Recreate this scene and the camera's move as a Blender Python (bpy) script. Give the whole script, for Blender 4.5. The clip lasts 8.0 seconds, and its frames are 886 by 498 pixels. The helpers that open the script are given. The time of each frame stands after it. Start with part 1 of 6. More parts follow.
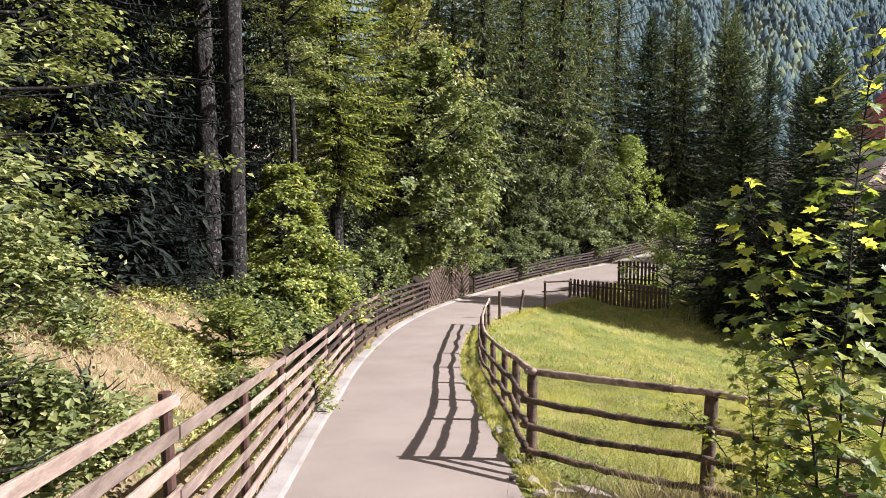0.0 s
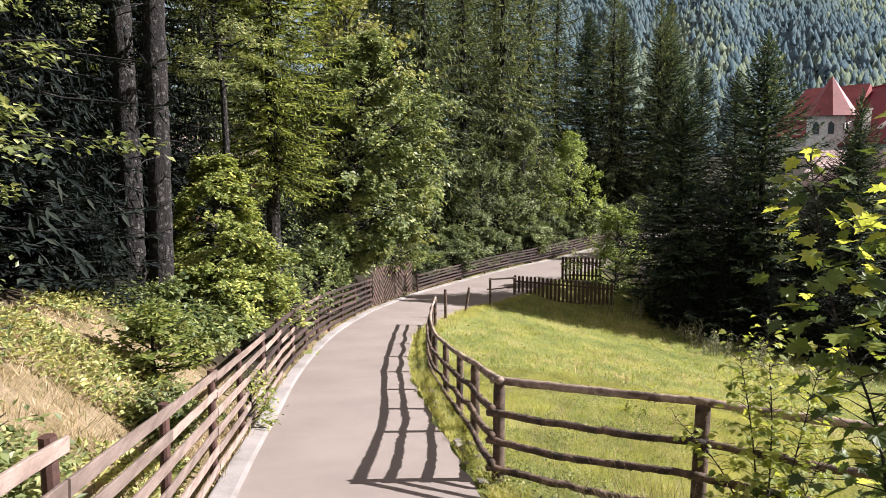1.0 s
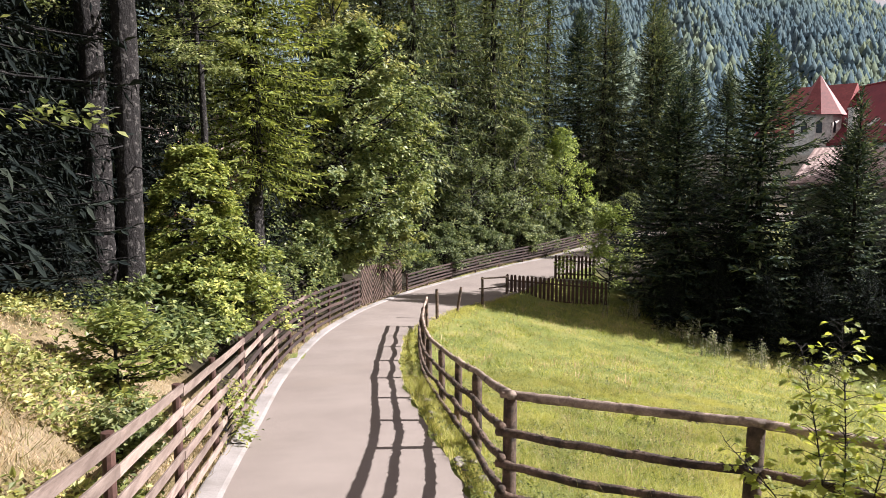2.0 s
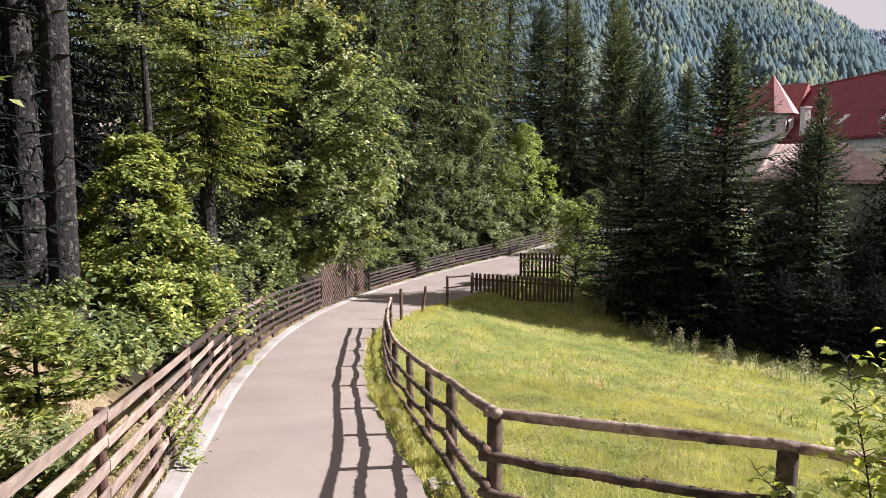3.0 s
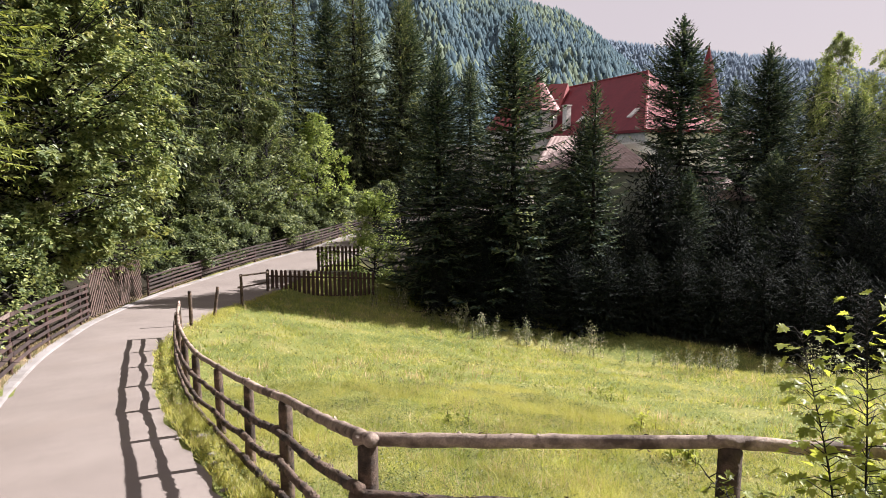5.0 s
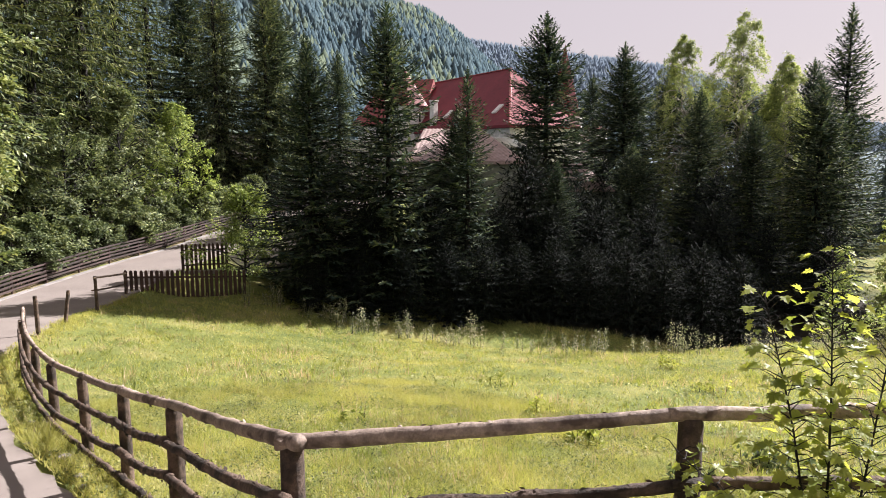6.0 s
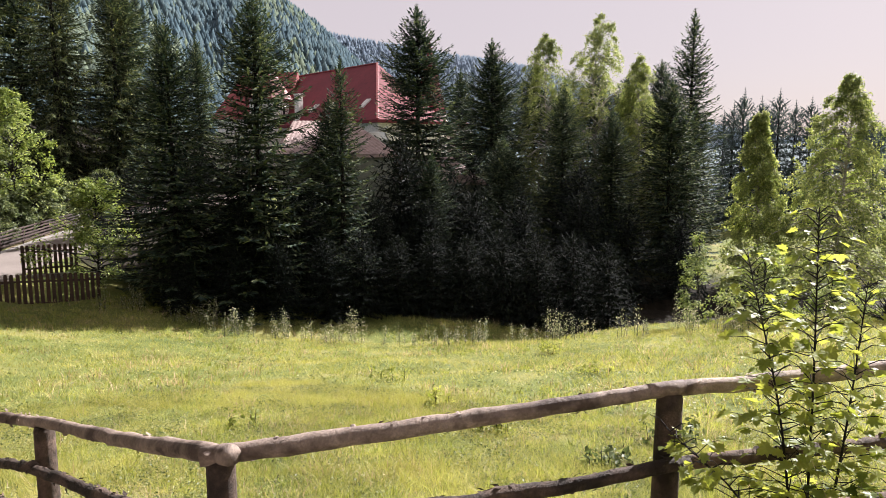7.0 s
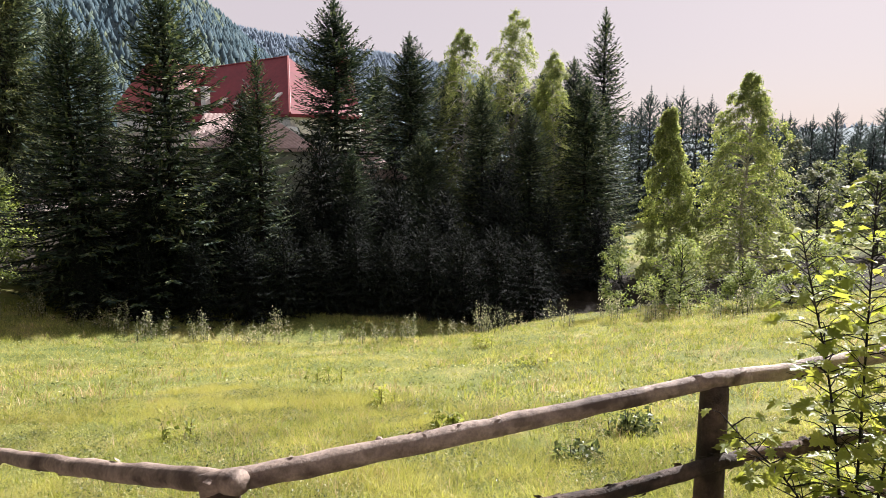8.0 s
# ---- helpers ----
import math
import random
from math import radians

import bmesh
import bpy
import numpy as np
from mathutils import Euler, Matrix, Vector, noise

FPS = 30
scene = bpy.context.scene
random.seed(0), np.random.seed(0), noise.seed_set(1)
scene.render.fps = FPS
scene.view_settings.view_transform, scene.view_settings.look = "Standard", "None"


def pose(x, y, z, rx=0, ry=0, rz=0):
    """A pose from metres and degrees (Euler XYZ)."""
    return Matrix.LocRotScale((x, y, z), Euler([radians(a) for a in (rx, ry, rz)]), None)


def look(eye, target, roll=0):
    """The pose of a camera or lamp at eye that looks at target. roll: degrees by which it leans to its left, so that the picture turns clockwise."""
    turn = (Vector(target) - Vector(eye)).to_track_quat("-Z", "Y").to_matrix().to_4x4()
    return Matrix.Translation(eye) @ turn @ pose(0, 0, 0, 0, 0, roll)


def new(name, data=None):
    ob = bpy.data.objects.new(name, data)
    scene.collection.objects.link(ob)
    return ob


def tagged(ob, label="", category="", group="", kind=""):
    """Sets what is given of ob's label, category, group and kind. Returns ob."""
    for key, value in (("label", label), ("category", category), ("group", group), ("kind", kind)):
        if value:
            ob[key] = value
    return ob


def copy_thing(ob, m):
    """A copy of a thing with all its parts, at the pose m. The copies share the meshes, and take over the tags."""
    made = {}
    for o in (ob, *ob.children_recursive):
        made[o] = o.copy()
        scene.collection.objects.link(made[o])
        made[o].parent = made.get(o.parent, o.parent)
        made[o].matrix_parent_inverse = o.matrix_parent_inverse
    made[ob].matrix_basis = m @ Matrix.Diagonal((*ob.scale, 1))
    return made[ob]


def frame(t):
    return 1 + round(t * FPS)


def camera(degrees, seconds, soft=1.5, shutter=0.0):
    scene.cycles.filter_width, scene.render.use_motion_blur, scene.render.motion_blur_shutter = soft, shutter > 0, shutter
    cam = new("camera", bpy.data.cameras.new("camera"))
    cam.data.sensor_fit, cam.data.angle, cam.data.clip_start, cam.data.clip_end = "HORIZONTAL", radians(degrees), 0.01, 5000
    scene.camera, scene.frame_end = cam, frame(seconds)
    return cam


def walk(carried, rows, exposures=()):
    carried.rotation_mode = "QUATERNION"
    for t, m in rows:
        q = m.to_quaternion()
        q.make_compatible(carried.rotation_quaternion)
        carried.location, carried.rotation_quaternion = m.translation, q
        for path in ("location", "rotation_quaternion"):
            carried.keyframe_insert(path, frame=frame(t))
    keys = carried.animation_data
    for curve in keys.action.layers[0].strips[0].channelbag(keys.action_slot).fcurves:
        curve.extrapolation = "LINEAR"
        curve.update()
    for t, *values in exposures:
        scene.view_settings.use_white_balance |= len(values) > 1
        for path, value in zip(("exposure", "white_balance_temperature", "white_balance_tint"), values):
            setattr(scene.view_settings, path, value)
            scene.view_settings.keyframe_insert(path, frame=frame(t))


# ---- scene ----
cam = camera(66.1, 8.0, soft=0.7)
PATH = [
    (0, (-0.543, 0.397, 3.403), (-0.393, 2.379, 3.184), -0.2),
    (0.5, (-0.6, 0.846, 3.349), (-0.35, 2.817, 3.126), -0.1),
    (1, (-0.641, 1.31, 3.281), (-0.313, 3.27, 3.055), -0.2),
    (1.5, (-0.644, 1.795, 3.201), (-0.306, 3.753, 2.974), -0.1),
    (3, (-0.556, 3.121, 3.015), (-0.081, 5.05, 2.782), -0.1),
    (3.5, (-0.565, 3.516, 2.952), (-0.012, 5.424, 2.717), -0.2),
    (4, (-0.596, 3.841, 2.91), (0.103, 5.699, 2.67), -0.2),
    (4.5, (-0.606, 4.136, 2.857), (0.27, 5.917, 2.612), -0.2),
    (6, (-0.664, 5.001, 2.584), (0.684, 6.455, 2.32), -0.3),
    (6.5, (-0.65, 5.315, 2.481), (0.837, 6.626, 2.211), -0.3),
    (7, (-0.624, 5.631, 2.393), (0.979, 6.795, 2.117), -0.2),
    (7.5, (-0.601, 5.944, 2.332), (1.079, 6.992, 2.049), -0.2),
    (8, (-0.57, 6.258, 2.288), (1.166, 7.208, 2.0), -0.2),
]
walk(cam, [(t, look(eye, target, roll)) for t, eye, target, roll in PATH], [(0, 1.56, 6030, 18), (8, 1.56, 6030, 18)])

# ---- world and sun ----
SUN_WAY = Vector((1.25, -0.14, 0.905)).normalized()
world = bpy.data.worlds.new("world")
scene.world = world
world.use_nodes = True
wn = world.node_tree.nodes
sky = wn.new("ShaderNodeTexSky")
sky.sky_type = "NISHITA"
sky.sun_disc = False
sky.sun_elevation = math.asin(SUN_WAY.z)
sky.sun_rotation = math.atan2(SUN_WAY.x, SUN_WAY.y)
sky.altitude = 700
sky.air_density = 1.0
sky.dust_density = 3.0
sky.ozone_density = 1.0
haze = wn.new("ShaderNodeMix")
haze.data_type = "RGBA"
haze.inputs["Factor"].default_value = 0.9
haze.inputs[7].default_value = (4.15, 3.58, 3.25, 1)
world.node_tree.links.new(sky.outputs[0], haze.inputs[6])
world.node_tree.links.new(haze.outputs[2], wn["Background"].inputs[0])
wn["Background"].inputs["Strength"].default_value = 0.058
sun_data = bpy.data.lights.new("sun", "SUN")
sun_data.energy = 5.0
sun_data.angle = radians(0.55)
sun_data.color = (1.0, 0.93, 0.82)
sun = new("sun", sun_data)
sun.matrix_world = look(SUN_WAY * 60, (0, 0, 0))


# ---- materials ----
def nodes_of(name):
    m = bpy.data.materials.new(name)
    m.use_nodes = True
    nt = m.node_tree
    return m, nt, nt.nodes["Principled BSDF"]


def ramp(nt, stops):
    r = nt.nodes.new("ShaderNodeValToRGB")
    while len(r.color_ramp.elements) < len(stops):
        r.color_ramp.elements.new(0.5)
    for e, (p, c) in zip(r.color_ramp.elements, stops):
        e.position = p
        e.color = (*c, 1)
    return r


def noise_tex(nt, scale, detail=5, rough=0.6, stretch=None):
    co = nt.nodes.new("ShaderNodeTexCoord")
    n = nt.nodes.new("ShaderNodeTexNoise")
    n.inputs["Scale"].default_value = scale
    n.inputs["Detail"].default_value = detail
    n.inputs["Roughness"].default_value = rough
    if stretch:
        mp = nt.nodes.new("ShaderNodeMapping")
        mp.inputs["Scale"].default_value = stretch
        nt.links.new(co.outputs["Object"], mp.inputs[0])
        nt.links.new(mp.outputs[0], n.inputs[0])
    else:
        nt.links.new(co.outputs["Object"], n.inputs[0])
    return n


def mix(nt, fac, a, b, mode="MIX"):
    m = nt.nodes.new("ShaderNodeMix")
    m.data_type = "RGBA"
    m.blend_type = mode
    for sock, v in ((m.inputs["Factor"], fac), (m.inputs[6], a), (m.inputs[7], b)):
        if isinstance(v, (int, float)):
            sock.default_value = v
        elif isinstance(v, tuple):
            sock.default_value = (*v, 1)
        else:
            nt.links.new(v, sock)
    return m.outputs[2]


def surface(name, stops, scale, rough=0.85, fine=None, bump=0.3, bump_scale=None, stretch=None, blotch=None, per_object=0.0, metal=0.0, dist=0.01):
    """A two-scale surface: a colour ramp over a coarse noise, a finer one over it, and relief."""
    m, nt, bsdf = nodes_of(name)
    big = noise_tex(nt, scale, stretch=stretch)
    col = ramp(nt, stops)
    nt.links.new(big.outputs[0], col.inputs[0])
    out = col.outputs[0]
    if fine:
        f = noise_tex(nt, fine, 3, 0.7, stretch)
        fr = ramp(nt, [(0.25, (0.62, 0.62, 0.62)), (0.75, (1.25, 1.25, 1.25))])
        nt.links.new(f.outputs[0], fr.inputs[0])
        out = mix(nt, 1.0, out, fr.outputs[0], "MULTIPLY")
    if blotch:
        b = noise_tex(nt, blotch[0], 4, 0.55)
        br = ramp(nt, [(blotch[1], (0, 0, 0)), (blotch[2], (1, 1, 1))])
        nt.links.new(b.outputs[0], br.inputs[0])
        out = mix(nt, br.outputs[0], out, blotch[3])
    if per_object:
        info = nt.nodes.new("ShaderNodeObjectInfo")
        pr = ramp(nt, [(0, (1 - per_object,) * 3), (1, (1 + per_object,) * 3)])
        nt.links.new(info.outputs["Random"], pr.inputs[0])
        out = mix(nt, 1.0, out, pr.outputs[0], "MULTIPLY")
    nt.links.new(out, bsdf.inputs["Base Color"])
    bsdf.inputs["Roughness"].default_value = rough
    bsdf.inputs["Metallic"].default_value = metal
    if bump:
        bn = noise_tex(nt, bump_scale or scale * 6, 6, 0.7, stretch)
        bp = nt.nodes.new("ShaderNodeBump")
        bp.inputs["Strength"].default_value = bump
        bp.inputs["Distance"].default_value = dist
        nt.links.new(bn.outputs[0], bp.inputs["Height"])
        nt.links.new(bp.outputs[0], bsdf.inputs["Normal"])
    return m


def foliage(name, stops, rough=0.5, through_light=0.35, gloss=0.5, warm=(1.15, 1.12, 0.75), patch=None):
    """Leaves: each its own shade, with sunlight coming through them."""
    m, nt, bsdf = nodes_of(name)
    geo = nt.nodes.new("ShaderNodeNewGeometry")
    col = ramp(nt, stops)
    nt.links.new(geo.outputs["Random Per Island"], col.inputs[0])
    out = col.outputs[0]
    n = noise_tex(nt, 0.9, 3)
    pr = ramp(nt, [(0.3, (0.7, 0.72, 0.7)), (0.7, (1.3, 1.25, 1.3))])
    nt.links.new(n.outputs[0], pr.inputs[0])
    out = mix(nt, 1.0, out, pr.outputs[0], "MULTIPLY")
    info = nt.nodes.new("ShaderNodeObjectInfo")
    vr = ramp(nt, [(0, (0.78, 0.8, 0.8)), (1, (1.25, 1.2, 1.15))])
    nt.links.new(info.outputs["Random"], vr.inputs[0])
    out = mix(nt, 1.0, out, vr.outputs[0], "MULTIPLY")
    if patch:
        n2 = noise_tex(nt, patch[0], 3)
        p2 = ramp(nt, [(patch[1], (0, 0, 0)), (patch[2], (1, 1, 1))])
        nt.links.new(n2.outputs[0], p2.inputs[0])
        out = mix(nt, p2.outputs[0], out, patch[3])
    nt.links.new(out, bsdf.inputs["Base Color"])
    bsdf.inputs["Roughness"].default_value = rough
    bsdf.inputs["Specular IOR Level"].default_value = gloss
    tr = nt.nodes.new("ShaderNodeBsdfTranslucent")
    nt.links.new(mix(nt, 1.0, out, warm, "MULTIPLY"), tr.inputs[0])
    ms = nt.nodes.new("ShaderNodeMixShader")
    ms.inputs[0].default_value = through_light
    nt.links.new(bsdf.outputs[0], ms.inputs[1])
    nt.links.new(tr.outputs[0], ms.inputs[2])
    nt.links.new(ms.outputs[0], nt.nodes["Material Output"].inputs[0])
    return m


ASPHALT = surface("asphalt", [(0.3, (0.195, 0.165, 0.147)), (0.7, (0.25, 0.215, 0.193))], 0.7, 0.9, fine=160, bump=0.35, bump_scale=220, blotch=(0.45, 0.55, 0.75, (0.205, 0.172, 0.15)), dist=0.004)
CONCRETE = surface("concrete", [(0.3, (0.22, 0.203, 0.195)), (0.7, (0.31, 0.29, 0.28))], 1.5, 0.9, fine=60, bump=0.4, bump_scale=60, blotch=(1.2, 0.5, 0.75, (0.15, 0.135, 0.12)))
BOARD = surface("weathered_board", [(0.3, (0.13, 0.092, 0.075)), (0.7, (0.3, 0.235, 0.2))], 2.5, 0.75, fine=30, bump=0.5, bump_scale=24, stretch=(7, 1, 7), per_object=0.35, dist=0.004)
# the same boards where trees shade them, the shade put into the colour
SHADED_BOARD = surface("tree_shaded_board", [(0.3, (0.024, 0.014, 0.013)), (0.7, (0.06, 0.036, 0.031))], 2.5, 0.7, fine=30, bump=0.5, bump_scale=24, per_object=0.4, dist=0.004)
POST_PAINT = surface("post_paint", [(0.3, (0.045, 0.022, 0.018)), (0.7, (0.085, 0.042, 0.033))], 5, 0.6, fine=40, bump=0.3)
LOG = surface("rough_log", [(0.3, (0.04, 0.026, 0.019)), (0.7, (0.19, 0.13, 0.095))], 9, 0.85, fine=45, bump=1.0, bump_scale=38, blotch=(5.0, 0.5, 0.62, (0.03, 0.021, 0.015)), per_object=0.2, dist=0.02)
LOG_TOP = surface("peeled_log", [(0.3, (0.15, 0.108, 0.085)), (0.66, (0.4, 0.315, 0.255))], 7, 0.75, fine=55, bump=0.8, bump_scale=34, blotch=(3.2, 0.56, 0.64, (0.09, 0.062, 0.048)), per_object=0.15, dist=0.012)
PICKET = surface("stained_picket", [(0.3, (0.03, 0.012, 0.01)), (0.7, (0.062, 0.024, 0.019))], 3, 0.6, fine=30, bump=0.3, per_object=0.3)
GATE_WOOD = surface("gate_wood", [(0.3, (0.06, 0.036, 0.028)), (0.7, (0.125, 0.08, 0.062))], 3, 0.75, fine=30, bump=0.3, per_object=0.3)
BARK = surface("bark", [(0.3, (0.005, 0.004, 0.004)), (0.7, (0.015, 0.012, 0.012))], 6, 0.95, fine=26, bump=1.0, bump_scale=16, stretch=(1, 1, 0.45), blotch=(13.0, 0.56, 0.63, (0.085, 0.079, 0.075)), dist=0.09)
BIRCH_BARK = surface("birch_bark", [(0.35, (0.12, 0.1, 0.09)), (0.6, (0.5, 0.47, 0.43))], 5, 0.8, fine=20, bump=0.4, stretch=(1, 1, 3))
STONE = surface("stone", [(0.3, (0.16, 0.14, 0.12)), (0.7, (0.3, 0.27, 0.235))], 4, 0.9, fine=40, bump=0.7, bump_scale=20, per_object=0.3, dist=0.02)
FIR = foliage("fir_needles", [(0, (0.025, 0.045, 0.038)), (0.6, (0.056, 0.085, 0.059)), (1, (0.194, 0.231, 0.128))], 0.75, 0.15, 0.12, (1.2, 1.2, 0.7))
# near-black needles: the wood's shade is put into their colour
SHADED_NEEDLES = foliage("shaded_conifer_needles", [(0, (0.008, 0.012, 0.012)), (0.7, (0.015, 0.021, 0.018)), (1, (0.03, 0.038, 0.028))], 0.8, 0.08, 0.06)
# distant firs, with the bluish haze put into the needle colour
BLUE_FIR = foliage("hazy_conifers", [(0, (0.035, 0.055, 0.068)), (1, (0.075, 0.105, 0.115))], 0.8, 0.25, 0.2)
SPRUCE = foliage("spruce_needles", [(0, (0.038, 0.058, 0.034)), (0.6, (0.108, 0.139, 0.072)), (1, (0.240, 0.264, 0.126))], 0.75, 0.2, 0.1, (1.2, 1.2, 0.6), patch=(0.6, 0.58, 0.78, (0.15, 0.14, 0.06)))
LARCH = foliage("hanging_needles", [(0, (0.092, 0.124, 0.034)), (0.7, (0.224, 0.276, 0.066)), (1, (0.396, 0.427, 0.119))], 0.7, 0.35, 0.2)
BEECH = foliage("beech_leaves", [(0, (0.075, 0.105, 0.042)), (0.6, (0.18, 0.225, 0.085)), (1, (0.37, 0.4, 0.19))], 0.45, 0.45, 0.45)
HORNBEAM = foliage("hornbeam_leaves", [(0, (0.072, 0.108, 0.030)), (0.6, (0.204, 0.258, 0.066)), (1, (0.420, 0.444, 0.132))], 0.45, 0.4, 0.4)
MAPLE = foliage("maple_leaves", [(0, (0.059, 0.097, 0.041)), (0.6, (0.157, 0.205, 0.076)), (1, (0.346, 0.389, 0.157))], 0.45, 0.38, 0.4, patch=(0.5, 0.56, 0.72, (0.25, 0.26, 0.085)))
DARK_LEAF = foliage("dark_bush_leaves", [(0, (0.050, 0.081, 0.036)), (0.6, (0.138, 0.181, 0.078)), (1, (0.300, 0.350, 0.156))], 0.5, 0.35, 0.4)
YELLOW = foliage("yellowing_leaves", [(0, (0.161, 0.196, 0.063)), (0.6, (0.368, 0.380, 0.127)), (1, (0.575, 0.529, 0.196))], 0.5, 0.4)
WILLOW = foliage("grey_green_leaves", [(0, (0.09, 0.12, 0.082)), (0.6, (0.17, 0.2, 0.138)), (1, (0.28, 0.3, 0.222))], 0.5, 0.4)
HAZEL = foliage("hazel_leaves", [(0, (0.090, 0.142, 0.039)), (0.6, (0.243, 0.323, 0.091)), (1, (0.450, 0.532, 0.169))], 0.55, 0.42, 0.4)
BIRCH = foliage("birch_leaves", [(0, (0.117, 0.163, 0.058)), (0.6, (0.247, 0.312, 0.111)), (1, (0.442, 0.494, 0.195))], 0.5, 0.5)
# one leaf in two copies, sunlit and shaded, told apart by colour
LIT_SAPLING = foliage("lit_sapling_leaves", [(0, (0.22, 0.29, 0.075)), (0.6, (0.36, 0.43, 0.12)), (1, (0.5, 0.55, 0.18))], 0.4, 0.6, 0.3, (1.25, 1.15, 0.5))
SHADED_SAPLING = foliage("shaded_sapling_leaves", [(0, (0.05, 0.085, 0.025)), (0.6, (0.1, 0.15, 0.035)), (1, (0.2, 0.26, 0.06))], 0.5, 0.4, 0.35)
GRASS = foliage("grass_blades", [(0, (0.2, 0.24, 0.06)), (0.45, (0.38, 0.41, 0.125)), (0.85, (0.5, 0.48, 0.19)), (1, (0.58, 0.53, 0.3))], 0.6, 0.5, 0.3, (1.1, 1.08, 0.65), patch=(0.2, 0.45, 0.75, (0.5, 0.47, 0.15)))
HERB = foliage("meadow_herbs", [(0, (0.06, 0.09, 0.03)), (0.6, (0.26, 0.3, 0.1)), (1, (0.47, 0.45, 0.2))], 0.5, 0.4, 0.4, patch=(0.4, 0.52, 0.72, (0.38, 0.36, 0.12)))
TUFT = foliage("green_tufts", [(0, (0.17, 0.21, 0.05)), (0.5, (0.34, 0.39, 0.1)), (1, (0.52, 0.52, 0.19))], 0.6, 0.45, 0.3, (1.1, 1.1, 0.6))
DRY_GRASS = foliage("dry_grass", [(0, (0.16, 0.17, 0.07)), (0.5, (0.36, 0.3, 0.17)), (1, (0.56, 0.46, 0.34))], 0.7, 0.35, 0.2, (1.05, 1.0, 0.8))
WEED = foliage("weed_leaves", [(0, (0.12, 0.16, 0.082)), (0.5, (0.25, 0.28, 0.169)), (1, (0.6, 0.56, 0.528))], 0.5, 0.5)
# far woods: the blue of the haze is put into these base colours
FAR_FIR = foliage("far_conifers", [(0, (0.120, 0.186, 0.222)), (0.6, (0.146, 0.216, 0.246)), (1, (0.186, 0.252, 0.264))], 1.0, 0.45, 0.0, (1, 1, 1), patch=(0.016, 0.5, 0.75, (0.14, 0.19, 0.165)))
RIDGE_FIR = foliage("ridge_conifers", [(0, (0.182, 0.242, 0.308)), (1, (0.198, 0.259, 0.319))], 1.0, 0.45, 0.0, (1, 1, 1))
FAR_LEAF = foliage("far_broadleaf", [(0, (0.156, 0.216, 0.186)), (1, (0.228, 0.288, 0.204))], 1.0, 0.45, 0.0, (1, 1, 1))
RED_ROOF = surface("red_metal_roof", [(0.3, (0.135, 0.01, 0.019)), (0.7, (0.18, 0.018, 0.026))], 0.4, 0.8, fine=3, bump=0.2, bump_scale=6)
RED_TILE = surface("red_roof_tile", [(0.3, (0.19, 0.03, 0.032)), (0.7, (0.27, 0.06, 0.055))], 0.8, 0.6, fine=4, bump=0.3, per_object=0.1)
PALE_TILE = surface("pale_roof_tile", [(0.3, (0.34, 0.24, 0.215)), (0.7, (0.47, 0.37, 0.345))], 0.6, 0.7, fine=5, bump=0.3)
PLASTER = surface("white_plaster", [(0.3, (0.62, 0.58, 0.53)), (0.7, (0.75, 0.72, 0.67))], 0.5, 0.9, fine=4, bump=0.2)
CABIN_WALL = surface("cabin_plaster", [(0.3, (0.36, 0.17, 0.10)), (0.7, (0.46, 0.25, 0.16))], 1.0, 0.9, fine=6, bump=0.2)
GREEN_WALL = surface("pale_green_plaster", [(0.3, (0.22, 0.24, 0.185)), (0.7, (0.29, 0.305, 0.24))], 0.4, 0.9, fine=4, bump=0.2)
GLASS = surface("dark_window", [(0.3, (0.02, 0.022, 0.026)), (0.7, (0.035, 0.038, 0.042))], 1, 0.08, bump=0)
BEAM = surface("dark_timber", [(0.3, (0.03, 0.02, 0.015)), (0.7, (0.06, 0.042, 0.03))], 3, 0.8, fine=10)


